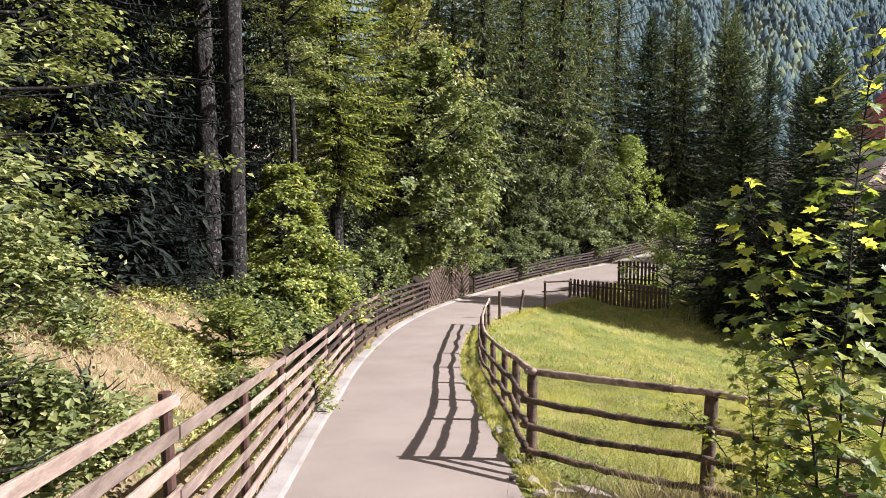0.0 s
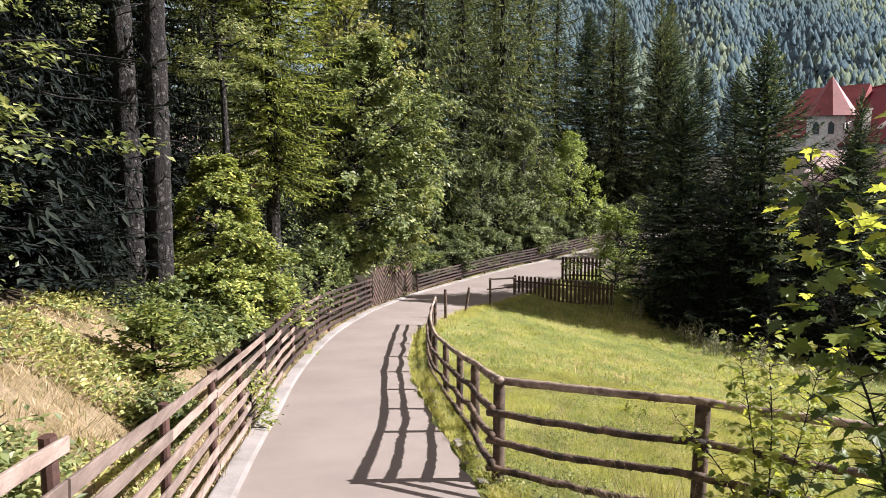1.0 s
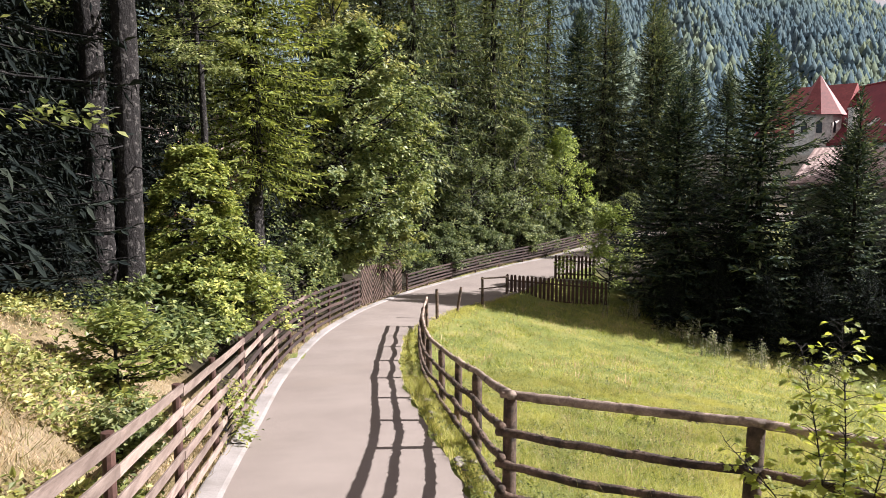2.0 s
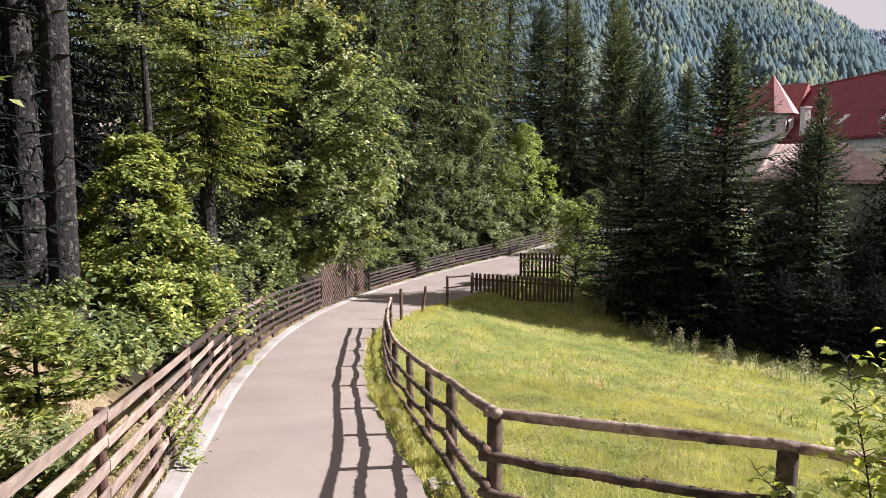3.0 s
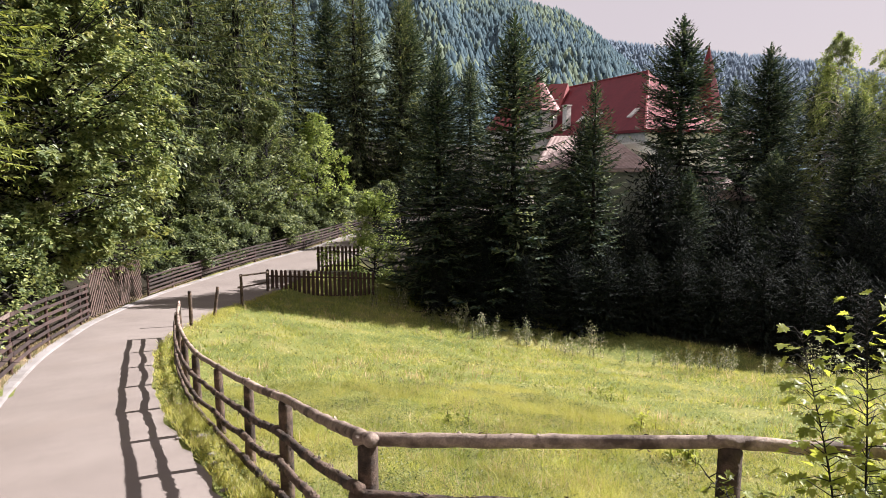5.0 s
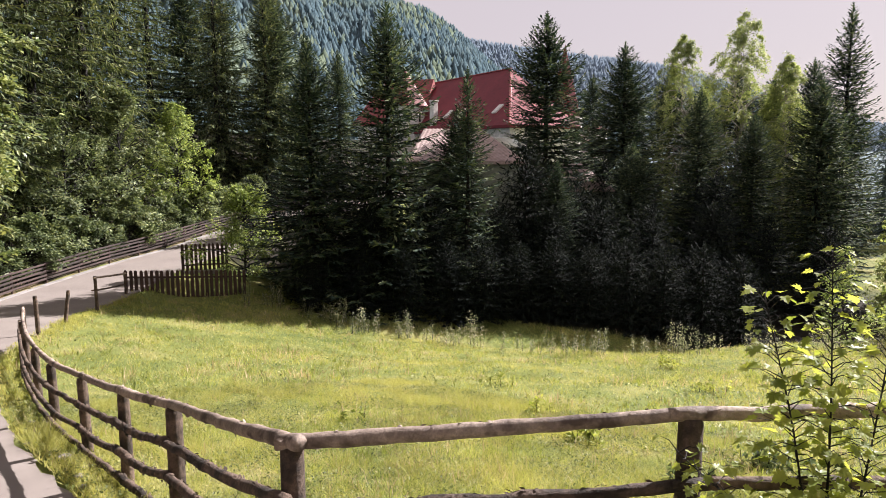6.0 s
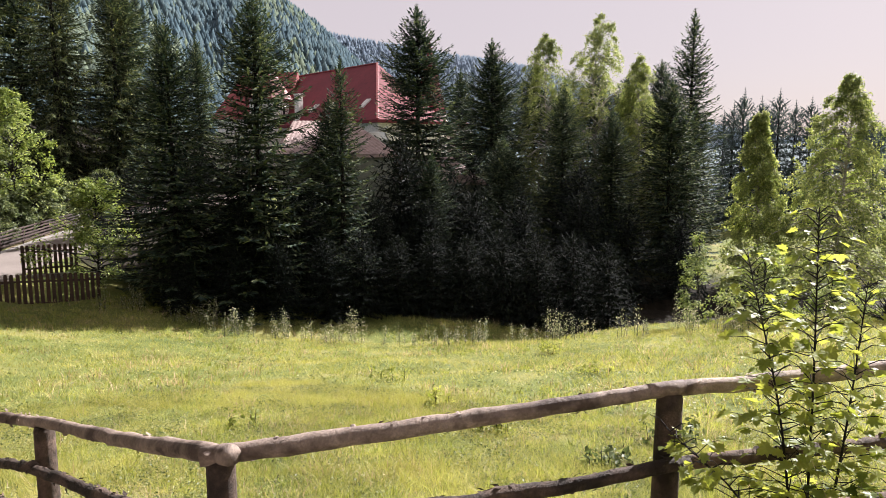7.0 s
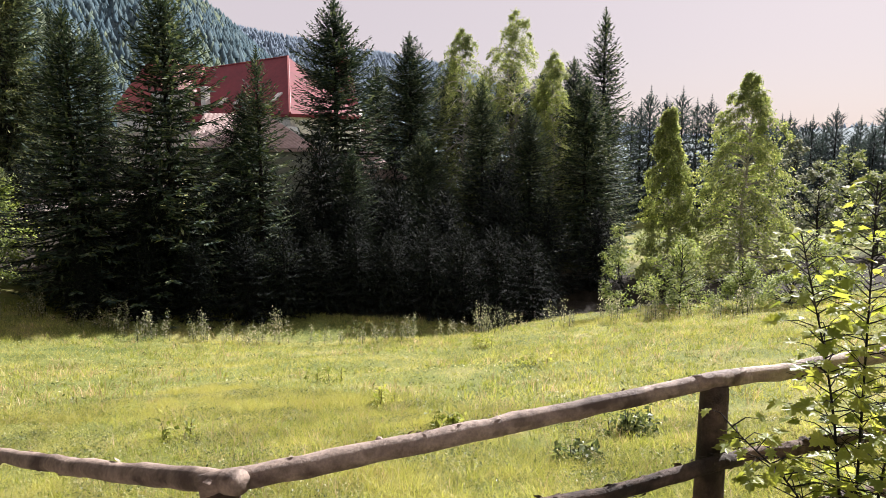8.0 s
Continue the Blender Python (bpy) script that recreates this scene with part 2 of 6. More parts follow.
def ground_material():
    """Earth and turf: grass on the meadow side, straw and soil on the bank, needle litter under the trees."""
    m, nt, bsdf = nodes_of("ground")
    grass = noise_tex(nt, 0.45, 6, 0.65)
    col = ramp(nt, [(0.3, (0.09, 0.12, 0.03)), (0.5, (0.16, 0.185, 0.05)), (0.62, (0.24, 0.23, 0.08)), (0.75, (0.30, 0.27, 0.12))])
    nt.links.new(grass.outputs[0], col.inputs[0])
    fine = noise_tex(nt, 14, 4, 0.75)
    fr = ramp(nt, [(0.25, (0.5, 0.52, 0.5)), (0.75, (1.35, 1.35, 1.3))])
    nt.links.new(fine.outputs[0], fr.inputs[0])
    turf = mix(nt, 1.0, col.outputs[0], fr.outputs[0], "MULTIPLY")
    soil_n = noise_tex(nt, 1.1, 6, 0.7)
    soil = ramp(nt, [(0.3, (0.07, 0.075, 0.03)), (0.46, (0.19, 0.145, 0.08)), (0.62, (0.3, 0.235, 0.16)), (0.8, (0.15, 0.15, 0.06))])
    nt.links.new(soil_n.outputs[0], soil.inputs[0])
    bank = mix(nt, 1.0, soil.outputs[0], fr.outputs[0], "MULTIPLY")
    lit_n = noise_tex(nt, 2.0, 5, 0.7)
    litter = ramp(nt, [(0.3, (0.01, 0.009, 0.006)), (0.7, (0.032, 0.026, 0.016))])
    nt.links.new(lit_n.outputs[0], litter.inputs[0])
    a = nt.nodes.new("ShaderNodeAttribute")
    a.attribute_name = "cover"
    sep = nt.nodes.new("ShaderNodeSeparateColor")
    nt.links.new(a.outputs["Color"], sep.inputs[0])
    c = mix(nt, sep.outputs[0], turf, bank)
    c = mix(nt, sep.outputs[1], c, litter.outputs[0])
    # distant hill ground, bluish because haze is mixed into its colour
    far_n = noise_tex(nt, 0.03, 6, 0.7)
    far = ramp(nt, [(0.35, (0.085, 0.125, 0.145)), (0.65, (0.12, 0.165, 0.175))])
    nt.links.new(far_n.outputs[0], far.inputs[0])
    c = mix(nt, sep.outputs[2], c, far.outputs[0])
    nt.links.new(c, bsdf.inputs["Base Color"])
    bsdf.inputs["Roughness"].default_value = 0.95
    bsdf.inputs["Specular IOR Level"].default_value = 0.2
    bn = noise_tex(nt, 16, 6, 0.75)
    bp = nt.nodes.new("ShaderNodeBump")
    bp.inputs["Strength"].default_value = 0.9
    bp.inputs["Distance"].default_value = 0.05
    nt.links.new(bn.outputs[0], bp.inputs["Height"])
    nt.links.new(bp.outputs[0], bsdf.inputs["Normal"])
    return m


GROUND = ground_material()


# ---- building helpers ----
def np_mesh(name, verts, faces, mat_, smooth=False):
    """A mesh from arrays; faces is one array (n, 3) or (n, 4), or a list of such arrays."""
    faces = faces if isinstance(faces, list) else [faces]
    me = bpy.data.meshes.new(name)
    verts = np.asarray(verts, np.float32).reshape(-1, 3)
    loops = np.concatenate([np.asarray(f, np.int32).ravel() for f in faces])
    sizes = np.concatenate([np.full(len(f), np.asarray(f).shape[1], np.int32) for f in faces])
    me.vertices.add(len(verts))
    me.vertices.foreach_set("co", verts.ravel())
    me.loops.add(len(loops))
    me.loops.foreach_set("vertex_index", loops)
    me.polygons.add(len(sizes))
    me.polygons.foreach_set("loop_start", np.concatenate([[0], np.cumsum(sizes)[:-1]]).astype(np.int32))
    me.polygons.foreach_set("loop_total", sizes)
    me.polygons.foreach_set("use_smooth", np.full(len(sizes), smooth))
    me.update(calc_edges=True)
    me.materials.append(mat_)
    return me


def put(name, mesh, parent=None, m=None, label=""):
    ob = new(name, mesh)
    if parent is not None:
        ob.parent = parent
    if m is not None:
        ob.matrix_basis = m
    if label:
        tagged(ob, label)
    return ob


def empty(name, place=(0, 0, 0), turn=0.0):
    ob = new(name)
    ob.empty_display_size = 0.2
    ob.matrix_basis = pose(*place, 0, 0, turn)
    return ob


def tube(points, radii, sides=8, wobble=0.0, rng=None, caps=True):
    """Vertices and faces of a tube through points."""
    pts = np.asarray(points, float)
    n = len(pts)
    tang = np.gradient(pts, axis=0)
    tang /= np.linalg.norm(tang, axis=1, keepdims=True) + 1e-9
    ref = np.where(np.abs(tang[:, 2:3]) > 0.9, [[1.0, 0, 0]], [[0, 0, 1.0]])
    u = np.cross(tang, ref)
    u /= np.linalg.norm(u, axis=1, keepdims=True) + 1e-9
    v = np.cross(tang, u)
    a = np.linspace(0, 2 * np.pi, sides, endpoint=False)
    rad = np.asarray(radii, float)[:, None] * np.ones((n, sides))
    if wobble:
        rad = rad * (1 + wobble * rng.uniform(-1, 1, (n, sides)))
    V = pts[:, None] + rad[..., None] * (np.cos(a)[None, :, None] * u[:, None] + np.sin(a)[None, :, None] * v[:, None])
    i, j = np.meshgrid(np.arange(n - 1), np.arange(sides), indexing="ij")
    k = (j + 1) % sides
    F = np.stack([i * sides + j, i * sides + k, (i + 1) * sides + k, (i + 1) * sides + j], -1).reshape(-1, 4)
    V = V.reshape(-1, 3)
    faces = [F]
    if caps:
        V = np.concatenate([V, pts[:1], pts[-1:]])
        c0, c1 = n * sides, n * sides + 1
        js = np.arange(sides)
        faces.append(np.stack([np.full(sides, c0), (js + 1) % sides, js], -1))
        faces.append(np.stack([np.full(sides, c1), (n - 1) * sides + js, (n - 1) * sides + (js + 1) % sides], -1))
    return V, faces


def join(pieces):
    """Joins (vertices, [faces]) pieces into one."""
    V, quads, tris, at = [], [], [], 0
    for v, fs in pieces:
        for f in fs:
            (quads if np.asarray(f).shape[1] == 4 else tris).append(np.asarray(f) + at)
        V.append(v)
        at += len(v)
    faces = [np.concatenate(x) for x in (quads, tris) if x]
    return np.concatenate(V), faces


def kites(base, way, side, length, width, lift=0.25):
    """Leaves or twigs: a folded kite each, from base along way, spread along side."""
    n = len(base)
    up = np.cross(side, way)
    length, width = np.asarray(length).reshape(-1, 1), np.asarray(width).reshape(-1, 1)
    mid = base + way * length * 0.45
    V = np.stack([base, mid + side * width / 2 + up * width * lift, base + way * length, mid - side * width / 2 + up * width * lift], 1)
    i = np.arange(n)[:, None] * 4
    return V.reshape(-1, 3), [np.concatenate([i + [0, 2, 1], i + [0, 3, 2]])]


def unit(v):
    return v / (np.linalg.norm(v, axis=-1, keepdims=True) + 1e-9)


# ---- the lie of the land ----
LEFT_EDGE = [(-2.0, -9.0), (-1.75, 0.0), (-1.64, 6.9), (-1.61, 9.6), (-1.5, 12.2), (-1.32, 15.3), (-0.98, 18.6), (-0.42, 22.3), (0.4, 25.7), (1.4, 29.2), (3.75, 34.6), (6.2, 37.6), (10.4, 41.0), (14.0, 43.3), (18.0, 46.6), (26.0, 51.0), (40.0, 56.0)]
RIGHT_EDGE = [(0.7, -9.0), (0.72, 0.0), (0.76, 6.7), (0.82, 9.4), (0.85, 12.0), (0.95, 15.3), (1.4, 18.8), (2.0, 22.0), (2.9, 24.6), (4.4, 27.8), (6.3, 30.9), (8.6, 33.5), (11.6, 36.6), (15.5, 39.6), (20.0, 43.2), (28.0, 47.0), (41.0, 52.0)]
ROAD_Z = [2.65, 1.35, 0.26, -0.19, -0.54, -0.88, -1.25, -1.65, -1.98, -2.33, -2.75, -2.78, -2.55, -2.35, -2.1, -1.4, -0.4]


def dense(values, n=12):
    """A smooth run (Catmull-Rom) through the stations."""
    p = np.asarray(values, float)
    p = p.reshape(len(p), -1)
    q = np.concatenate([2 * p[:1] - p[1:2], p, 2 * p[-1:] - p[-2:-1]])
    out = []
    for i in range(1, len(q) - 2):
        t = np.linspace(0, 1, n, endpoint=False)[:, None]
        a, b, c, d = q[i - 1], q[i], q[i + 1], q[i + 2]
        out.append(0.5 * (2 * b + (c - a) * t + (2 * a - 5 * b + 4 * c - d) * t**2 + (3 * b - a - 3 * c + d) * t**3))
    out.append(p[-1:])
    return np.concatenate(out)


EDGE_L, EDGE_R, EDGE_Z = dense(LEFT_EDGE), dense(RIGHT_EDGE), dense(ROAD_Z)[:, 0]
MIDDLE = (EDGE_L + EDGE_R) / 2
HALF = np.linalg.norm(EDGE_L - EDGE_R, axis=1) / 2
RUN = unit(np.gradient(MIDDLE, axis=0))


def station(x, y):
    """Nearest station of the road: its height, half width and the signed distance (right: plus) from the middle."""
    p = np.stack([np.ravel(x), np.ravel(y)], -1)
    z, h, d = np.empty(len(p)), np.empty(len(p)), np.empty(len(p))
    for s in range(0, len(p), 20000):
        q = p[s:s + 20000]
        off = q[:, None] - MIDDLE[None]
        k = (off**2).sum(-1).argmin(1)
        o, r = q - MIDDLE[k], RUN[k]
        along = (o * r).sum(-1)
        slope = np.gradient(EDGE_Z)[k] / (np.linalg.norm(np.gradient(MIDDLE, axis=0), axis=1)[k])
        z[s:s + 20000] = EDGE_Z[k] + slope * np.clip(along, -2, 2)
        h[s:s + 20000] = HALF[k]
        side = o[:, 0] * r[:, 1] - o[:, 1] * r[:, 0]
        far = np.linalg.norm(o, axis=1)
        d[s:s + 20000] = np.where(np.abs(along) < 3, side, np.sign(side) * far)
    return z, h, d


NEAR_AZ = [-180, -120, -60, 0, 20, 38, 41, 44, 48, 53, 60, 120, 180]
NEAR_EL = [9, 13, 17, 15, 14, 11.7, 10.8, 8.8, 5.6, 2.6, 0.2, 4, 9]
FAR_AZ = [-180, 20, 35, 44, 61, 70, 80, 95, 120, 180]
FAR_EL = [4, 9.5, 9.5, 9.2, 6.6, 3.4, 1.0, 1.2, 2, 4]


def smooth_rise(r, lo, hi):
    t = np.clip((r - lo) / (hi - lo), 0, 1)
    return t * t * (3 - 2 * t)


def hills(x, y):
    """The valley's wooded sides: a near hill and a far ridge."""
    r = np.hypot(x, y)
    az = np.degrees(np.arctan2(x, y))
    wave = 0.10 * np.sin(az * 0.45 + 1) + 0.08 * np.sin(az * 0.9 + r * 0.012) + 0.06 * np.sin(r * 0.03 + az * 0.2)
    near = smooth_rise(r, 150, 700)
    far = smooth_rise(r, 800, 1400)
    a = np.tan(np.radians(np.interp(az, NEAR_AZ, NEAR_EL))) * 700 * near * (1 + wave * (1 - near))
    b = np.tan(np.radians(np.interp(az, FAR_AZ, FAR_EL))) * 1400 * far
    return np.maximum(a, b)


def land(x, y):
    shape = np.shape(x)
    x, y = np.ravel(np.asarray(x, float)), np.ravel(np.asarray(y, float))
    z, h, d = station(x, y)
    right = np.maximum(d - h, 0)
    left = np.maximum(-d - h, 0)
    down = np.interp(right, [0, 0.25, 0.8, 14, 30, 80, 200], [0, -0.03, -0.16, -2.35, -4.1, -6.0, -7.0])
    up = np.interp(left, [0, 0.45, 0.9, 2.6, 6, 15, 40, 200], [0, 0.02, 0.22, 1.75, 2.9, 6.0, 11.0, 20.0])
    fade = np.interp(np.hypot(x, y), [60, 160], [1, 0])
    bumps = 0.05 * np.sin(x * 0.9 + 0.4 * y) * np.sin(y * 0.7 - 0.3 * x) * np.clip((np.abs(d) - h - 0.4), 0, 1)
    dip = -0.2 * np.exp(-(((x - 10.8) / 3.2) ** 2 + ((y - 33.4) / 2.2) ** 2)) * np.clip(right, 0, 1)
    out = z + (down + up * fade + bumps + dip) + hills(x, y)
    return out.reshape(shape)


def land_at(x, y):
    return float(land(np.array([x]), np.array([y]))[0])


def axis_run(lo, hi, step, reach, n):
    mid = np.arange(lo, hi + step / 2, step)
    t = np.linspace(0, 1, n + 1)[1:]
    return np.concatenate([(lo - (reach + lo if lo < 0 else reach) * t**2.2)[::-1], mid, hi + (reach - hi) * t**2.2])


def build_ground():
    xs, ys = axis_run(-14, 46, 0.4, 1500, 46), axis_run(-6, 56, 0.4, 1500, 46)
    X, Y = np.meshgrid(xs, ys, indexing="ij")
    Z = land(X, Y)
    z, h, d = station(X, Y)
    under = (np.abs(d) < h + 0.12) & (np.hypot(X, Y).ravel() < 70)
    Z = Z.ravel() - 0.06 * under
    nx, ny = len(xs), len(ys)
    i, j = np.meshgrid(np.arange(nx - 1), np.arange(ny - 1), indexing="ij")
    F = np.stack([i * ny + j, (i + 1) * ny + j, (i + 1) * ny + j + 1, i * ny + j + 1], -1).reshape(-1, 4)
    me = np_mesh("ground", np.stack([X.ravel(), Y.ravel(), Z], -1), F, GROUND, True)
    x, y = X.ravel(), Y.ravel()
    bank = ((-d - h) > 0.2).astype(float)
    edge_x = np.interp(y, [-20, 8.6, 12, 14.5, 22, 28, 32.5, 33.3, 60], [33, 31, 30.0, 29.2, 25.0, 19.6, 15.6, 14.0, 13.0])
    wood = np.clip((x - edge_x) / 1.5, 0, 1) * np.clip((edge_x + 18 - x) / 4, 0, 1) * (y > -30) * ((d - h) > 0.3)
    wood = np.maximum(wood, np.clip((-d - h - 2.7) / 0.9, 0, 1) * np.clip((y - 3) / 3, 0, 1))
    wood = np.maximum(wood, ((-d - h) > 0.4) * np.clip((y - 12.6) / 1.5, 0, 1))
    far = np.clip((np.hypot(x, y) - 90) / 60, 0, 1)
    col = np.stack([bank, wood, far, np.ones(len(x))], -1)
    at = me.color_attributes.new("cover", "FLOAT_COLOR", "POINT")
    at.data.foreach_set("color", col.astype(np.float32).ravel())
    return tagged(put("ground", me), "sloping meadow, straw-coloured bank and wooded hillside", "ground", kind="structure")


build_ground()


def build_road():
    off = np.linspace(-1, 1, 9)
    n = len(MIDDLE)
    V = MIDDLE[:, None] + (EDGE_R - EDGE_L)[:, None] / 2 * off[None, :, None]
    Z = EDGE_Z[:, None] + 0.012 - 0.02 * off[None, :] ** 2
    rng = np.random.default_rng(5)
    V[:, -1] += rng.uniform(-0.05, 0.05, (n, 2))
    V = np.concatenate([V, Z[..., None]], -1)
    low = V[:, [0, -1]] - [0, 0, 0.15]
    verts = np.concatenate([V.reshape(-1, 3), low.reshape(-1, 3)])
    i, j = np.meshgrid(np.arange(n - 1), np.arange(8), indexing="ij")
    F = np.stack([i * 9 + j, i * 9 + j + 1, (i + 1) * 9 + j + 1, (i + 1) * 9 + j], -1).reshape(-1, 4)
    k, b = np.arange(n - 1), n * 9
    S1 = np.stack([k * 9 + 8, b + 2 * k + 1, b + 2 * k + 3, (k + 1) * 9 + 8], -1)
    S0 = np.stack([k * 9, (k + 1) * 9, b + 2 * k + 2, b + 2 * k], -1)
    me = np_mesh("road", verts, [np.concatenate([F, S1, S0])], ASPHALT, False)
    return tagged(put("road", me), "narrow pale grey asphalt lane curving downhill", "road", kind="structure")


build_road()


def build_kerb():
    out = unit(EDGE_L - EDGE_R)
    n = len(MIDDLE)
    rng = np.random.default_rng(6)
    prof = [(-0.02, -0.12), (-0.015, 0.004), (0.03, 0.02), (0.225, 0.034), (0.245, 0.028), (0.255, -0.12)]
    V = np.empty((n, len(prof), 3))
    for k, (w, z) in enumerate(prof):
        jit = rng.uniform(-0.003, 0.003, n)
        V[:, k, :2] = EDGE_L + out * (w + jit)[:, None]
        V[:, k, 2] = EDGE_Z + z
    m = len(prof)
    i, j = np.meshgrid(np.arange(n - 1), np.arange(m - 1), indexing="ij")
    F = np.stack([i * m + j, (i + 1) * m + j, (i + 1) * m + j + 1, i * m + j + 1], -1).reshape(-1, 4)
    me = np_mesh("kerb", V.reshape(-1, 3), F, CONCRETE)
    return tagged(put("kerb", me), "pale worn concrete edging strip along the lane", "kerb", kind="structure")


build_kerb()


# ---- fences ----
def beam_between(a, b, w, h, rng=None, cuts=1, sag=0.0):
    """A sawn board from a to b: w thick, h high, in world metres."""
    a, b = np.asarray(a, float), np.asarray(b, float)
    t = np.linspace(0, 1, cuts + 1)
    pts = a + (b - a) * t[:, None]
    if rng is not None:
        pts[1:-1, 2] += rng.uniform(-0.004, 0.004, cuts - 1)
    pts[:, 2] -= sag * np.sin(np.pi * t)
    run = unit(b - a)
    side = unit(np.cross(run, [0, 0, 1]))
    up = np.cross(side, run)
    c = min(w, h) * 0.18
    ring = [(-w / 2, -h / 2 + c), (-w / 2 + c, -h / 2), (w / 2 - c, -h / 2), (w / 2, -h / 2 + c), (w / 2, h / 2 - c), (w / 2 - c, h / 2), (-w / 2 + c, h / 2), (-w / 2, h / 2 - c)]
    V = np.concatenate([[p + side * s + up * q for s, q in ring] for p in pts])
    n, m = len(pts), 8
    i, j = np.meshgrid(np.arange(n - 1), np.arange(m), indexing="ij")
    F = np.stack([i * m + j, i * m + (j + 1) % m, (i + 1) * m + (j + 1) % m, (i + 1) * m + j], -1).reshape(-1, 4)
    ends = [np.array([[7, 0, 1, 6], [6, 1, 2, 5], [5, 2, 3, 4]]), np.array([[0, 7, 6, 1], [1, 6, 5, 2], [2, 5, 4, 3]]) + (n - 1) * m]
    return V, [np.concatenate([F] + ends)]


def along(line, spacing, start=0.0, stop=None):
    """Places at even spacing along a run of points."""
    line = np.asarray(line, float)
    s = np.concatenate([[0], np.cumsum(np.linalg.norm(np.diff(line, axis=0), axis=1))])
    at = np.arange(start, stop if stop else s[-1], spacing)
    return np.stack([np.interp(at, s, line[:, k]) for k in range(line.shape[1])], -1)


def board_fence(name, line, label, base_up, rng, step_at=None, pitch=0.203, rows=6, shade_from=15.0):
    """Posts with six weathered boards nailed on the road side."""
    root = empty(name, (*line[0][:2], land_at(*line[0][:2])))
    inv = np.array(root.matrix_basis.translation)
    for k, (x, y) in enumerate(line):
        z = land_at(x, y)
        g = base_up[k]
        h = 0.14 + pitch * (rows - 1) + (pitch if step_at is not None and k <= step_at else 0)
        lean = rng.uniform(-0.02, 0.02, 2)
        V, F = tube([(x, y, z - 0.3), (x + lean[0] * 0.5, y + lean[1] * 0.5, g + 0.5), (x + lean[0], y + lean[1], g + h + 0.02)], [0.042, 0.042, 0.04], 10)
        put("post", np_mesh("post", V - inv, F, POST_PAINT, False), root, label="dark brown painted round post" if k == 0 else "")
    for k in range(len(line) - 1):
        a, b = np.array(line[k]), np.array(line[k + 1])
        run = unit(b - a)
        off = np.array([run[1], -run[0]]) * 0.058
        lift = pitch if step_at is not None and k < step_at else 0.0
        for r in range(rows):
            zz = 0.1 + pitch * r + lift
            w = rng.uniform(0.078, 0.092)
            ja, jb = rng.uniform(-0.012, 0.012, 2)
            ex = rng.uniform(0.0, 0.05, 2)
            p = np.array([*(a + off - run * ex[0]), base_up[k] + zz + ja])
            q = np.array([*(b + off + run * ex[1]), base_up[k + 1] + zz + jb])
            o2 = np.array([run[1], -run[0], 0]) * 0.004 * (r % 2 + 2 * (k % 2))
            V, F = beam_between(p + o2, q + o2, 0.024, w, rng, 5)
            # boards further down the lane take the copy darkened for tree shade
            put("board", np_mesh("board", V - inv, F, SHADED_BOARD if a[1] + rng.normal(0, 2.5) > shade_from else BOARD, False), root)
    return tagged(root, label, "fence")


rngf = np.random.default_rng(21)
OUT_L = unit(EDGE_L - EDGE_R)
FENCE_L = EDGE_L + OUT_L * 0.3
# from the near end down to the gate
upper_run = FENCE_L[FENCE_L[:, 1] > -6.0]
near_line = along(upper_run, 1.97, (4.68 - upper_run[0, 1]) % 1.97)
GATE_A, GATE_B = np.array((1.0, 29.0)), np.array((3.3, 34.4))
lower = [tuple(p) for p in near_line if p[1] < 28.2] + [tuple(GATE_A + (-0.05, -0.12))]
base = [station(np.array([x]), np.array([y]))[0][0] + 0.1 - 0.07 * max(0.0, 1 - max(y, 0) / 14) for x, y in lower]
step_k = sum(1 for p in lower if p[1] < 5.0) - 1
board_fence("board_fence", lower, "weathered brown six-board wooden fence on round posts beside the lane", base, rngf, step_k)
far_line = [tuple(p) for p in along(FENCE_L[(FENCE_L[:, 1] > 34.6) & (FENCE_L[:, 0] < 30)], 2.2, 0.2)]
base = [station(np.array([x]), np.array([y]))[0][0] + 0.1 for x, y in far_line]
board_fence("board_fence", far_line, "weathered board fence beyond the gate, coloured dark for the trees' shade", base, rngf, None, 0.165, 5, -99)


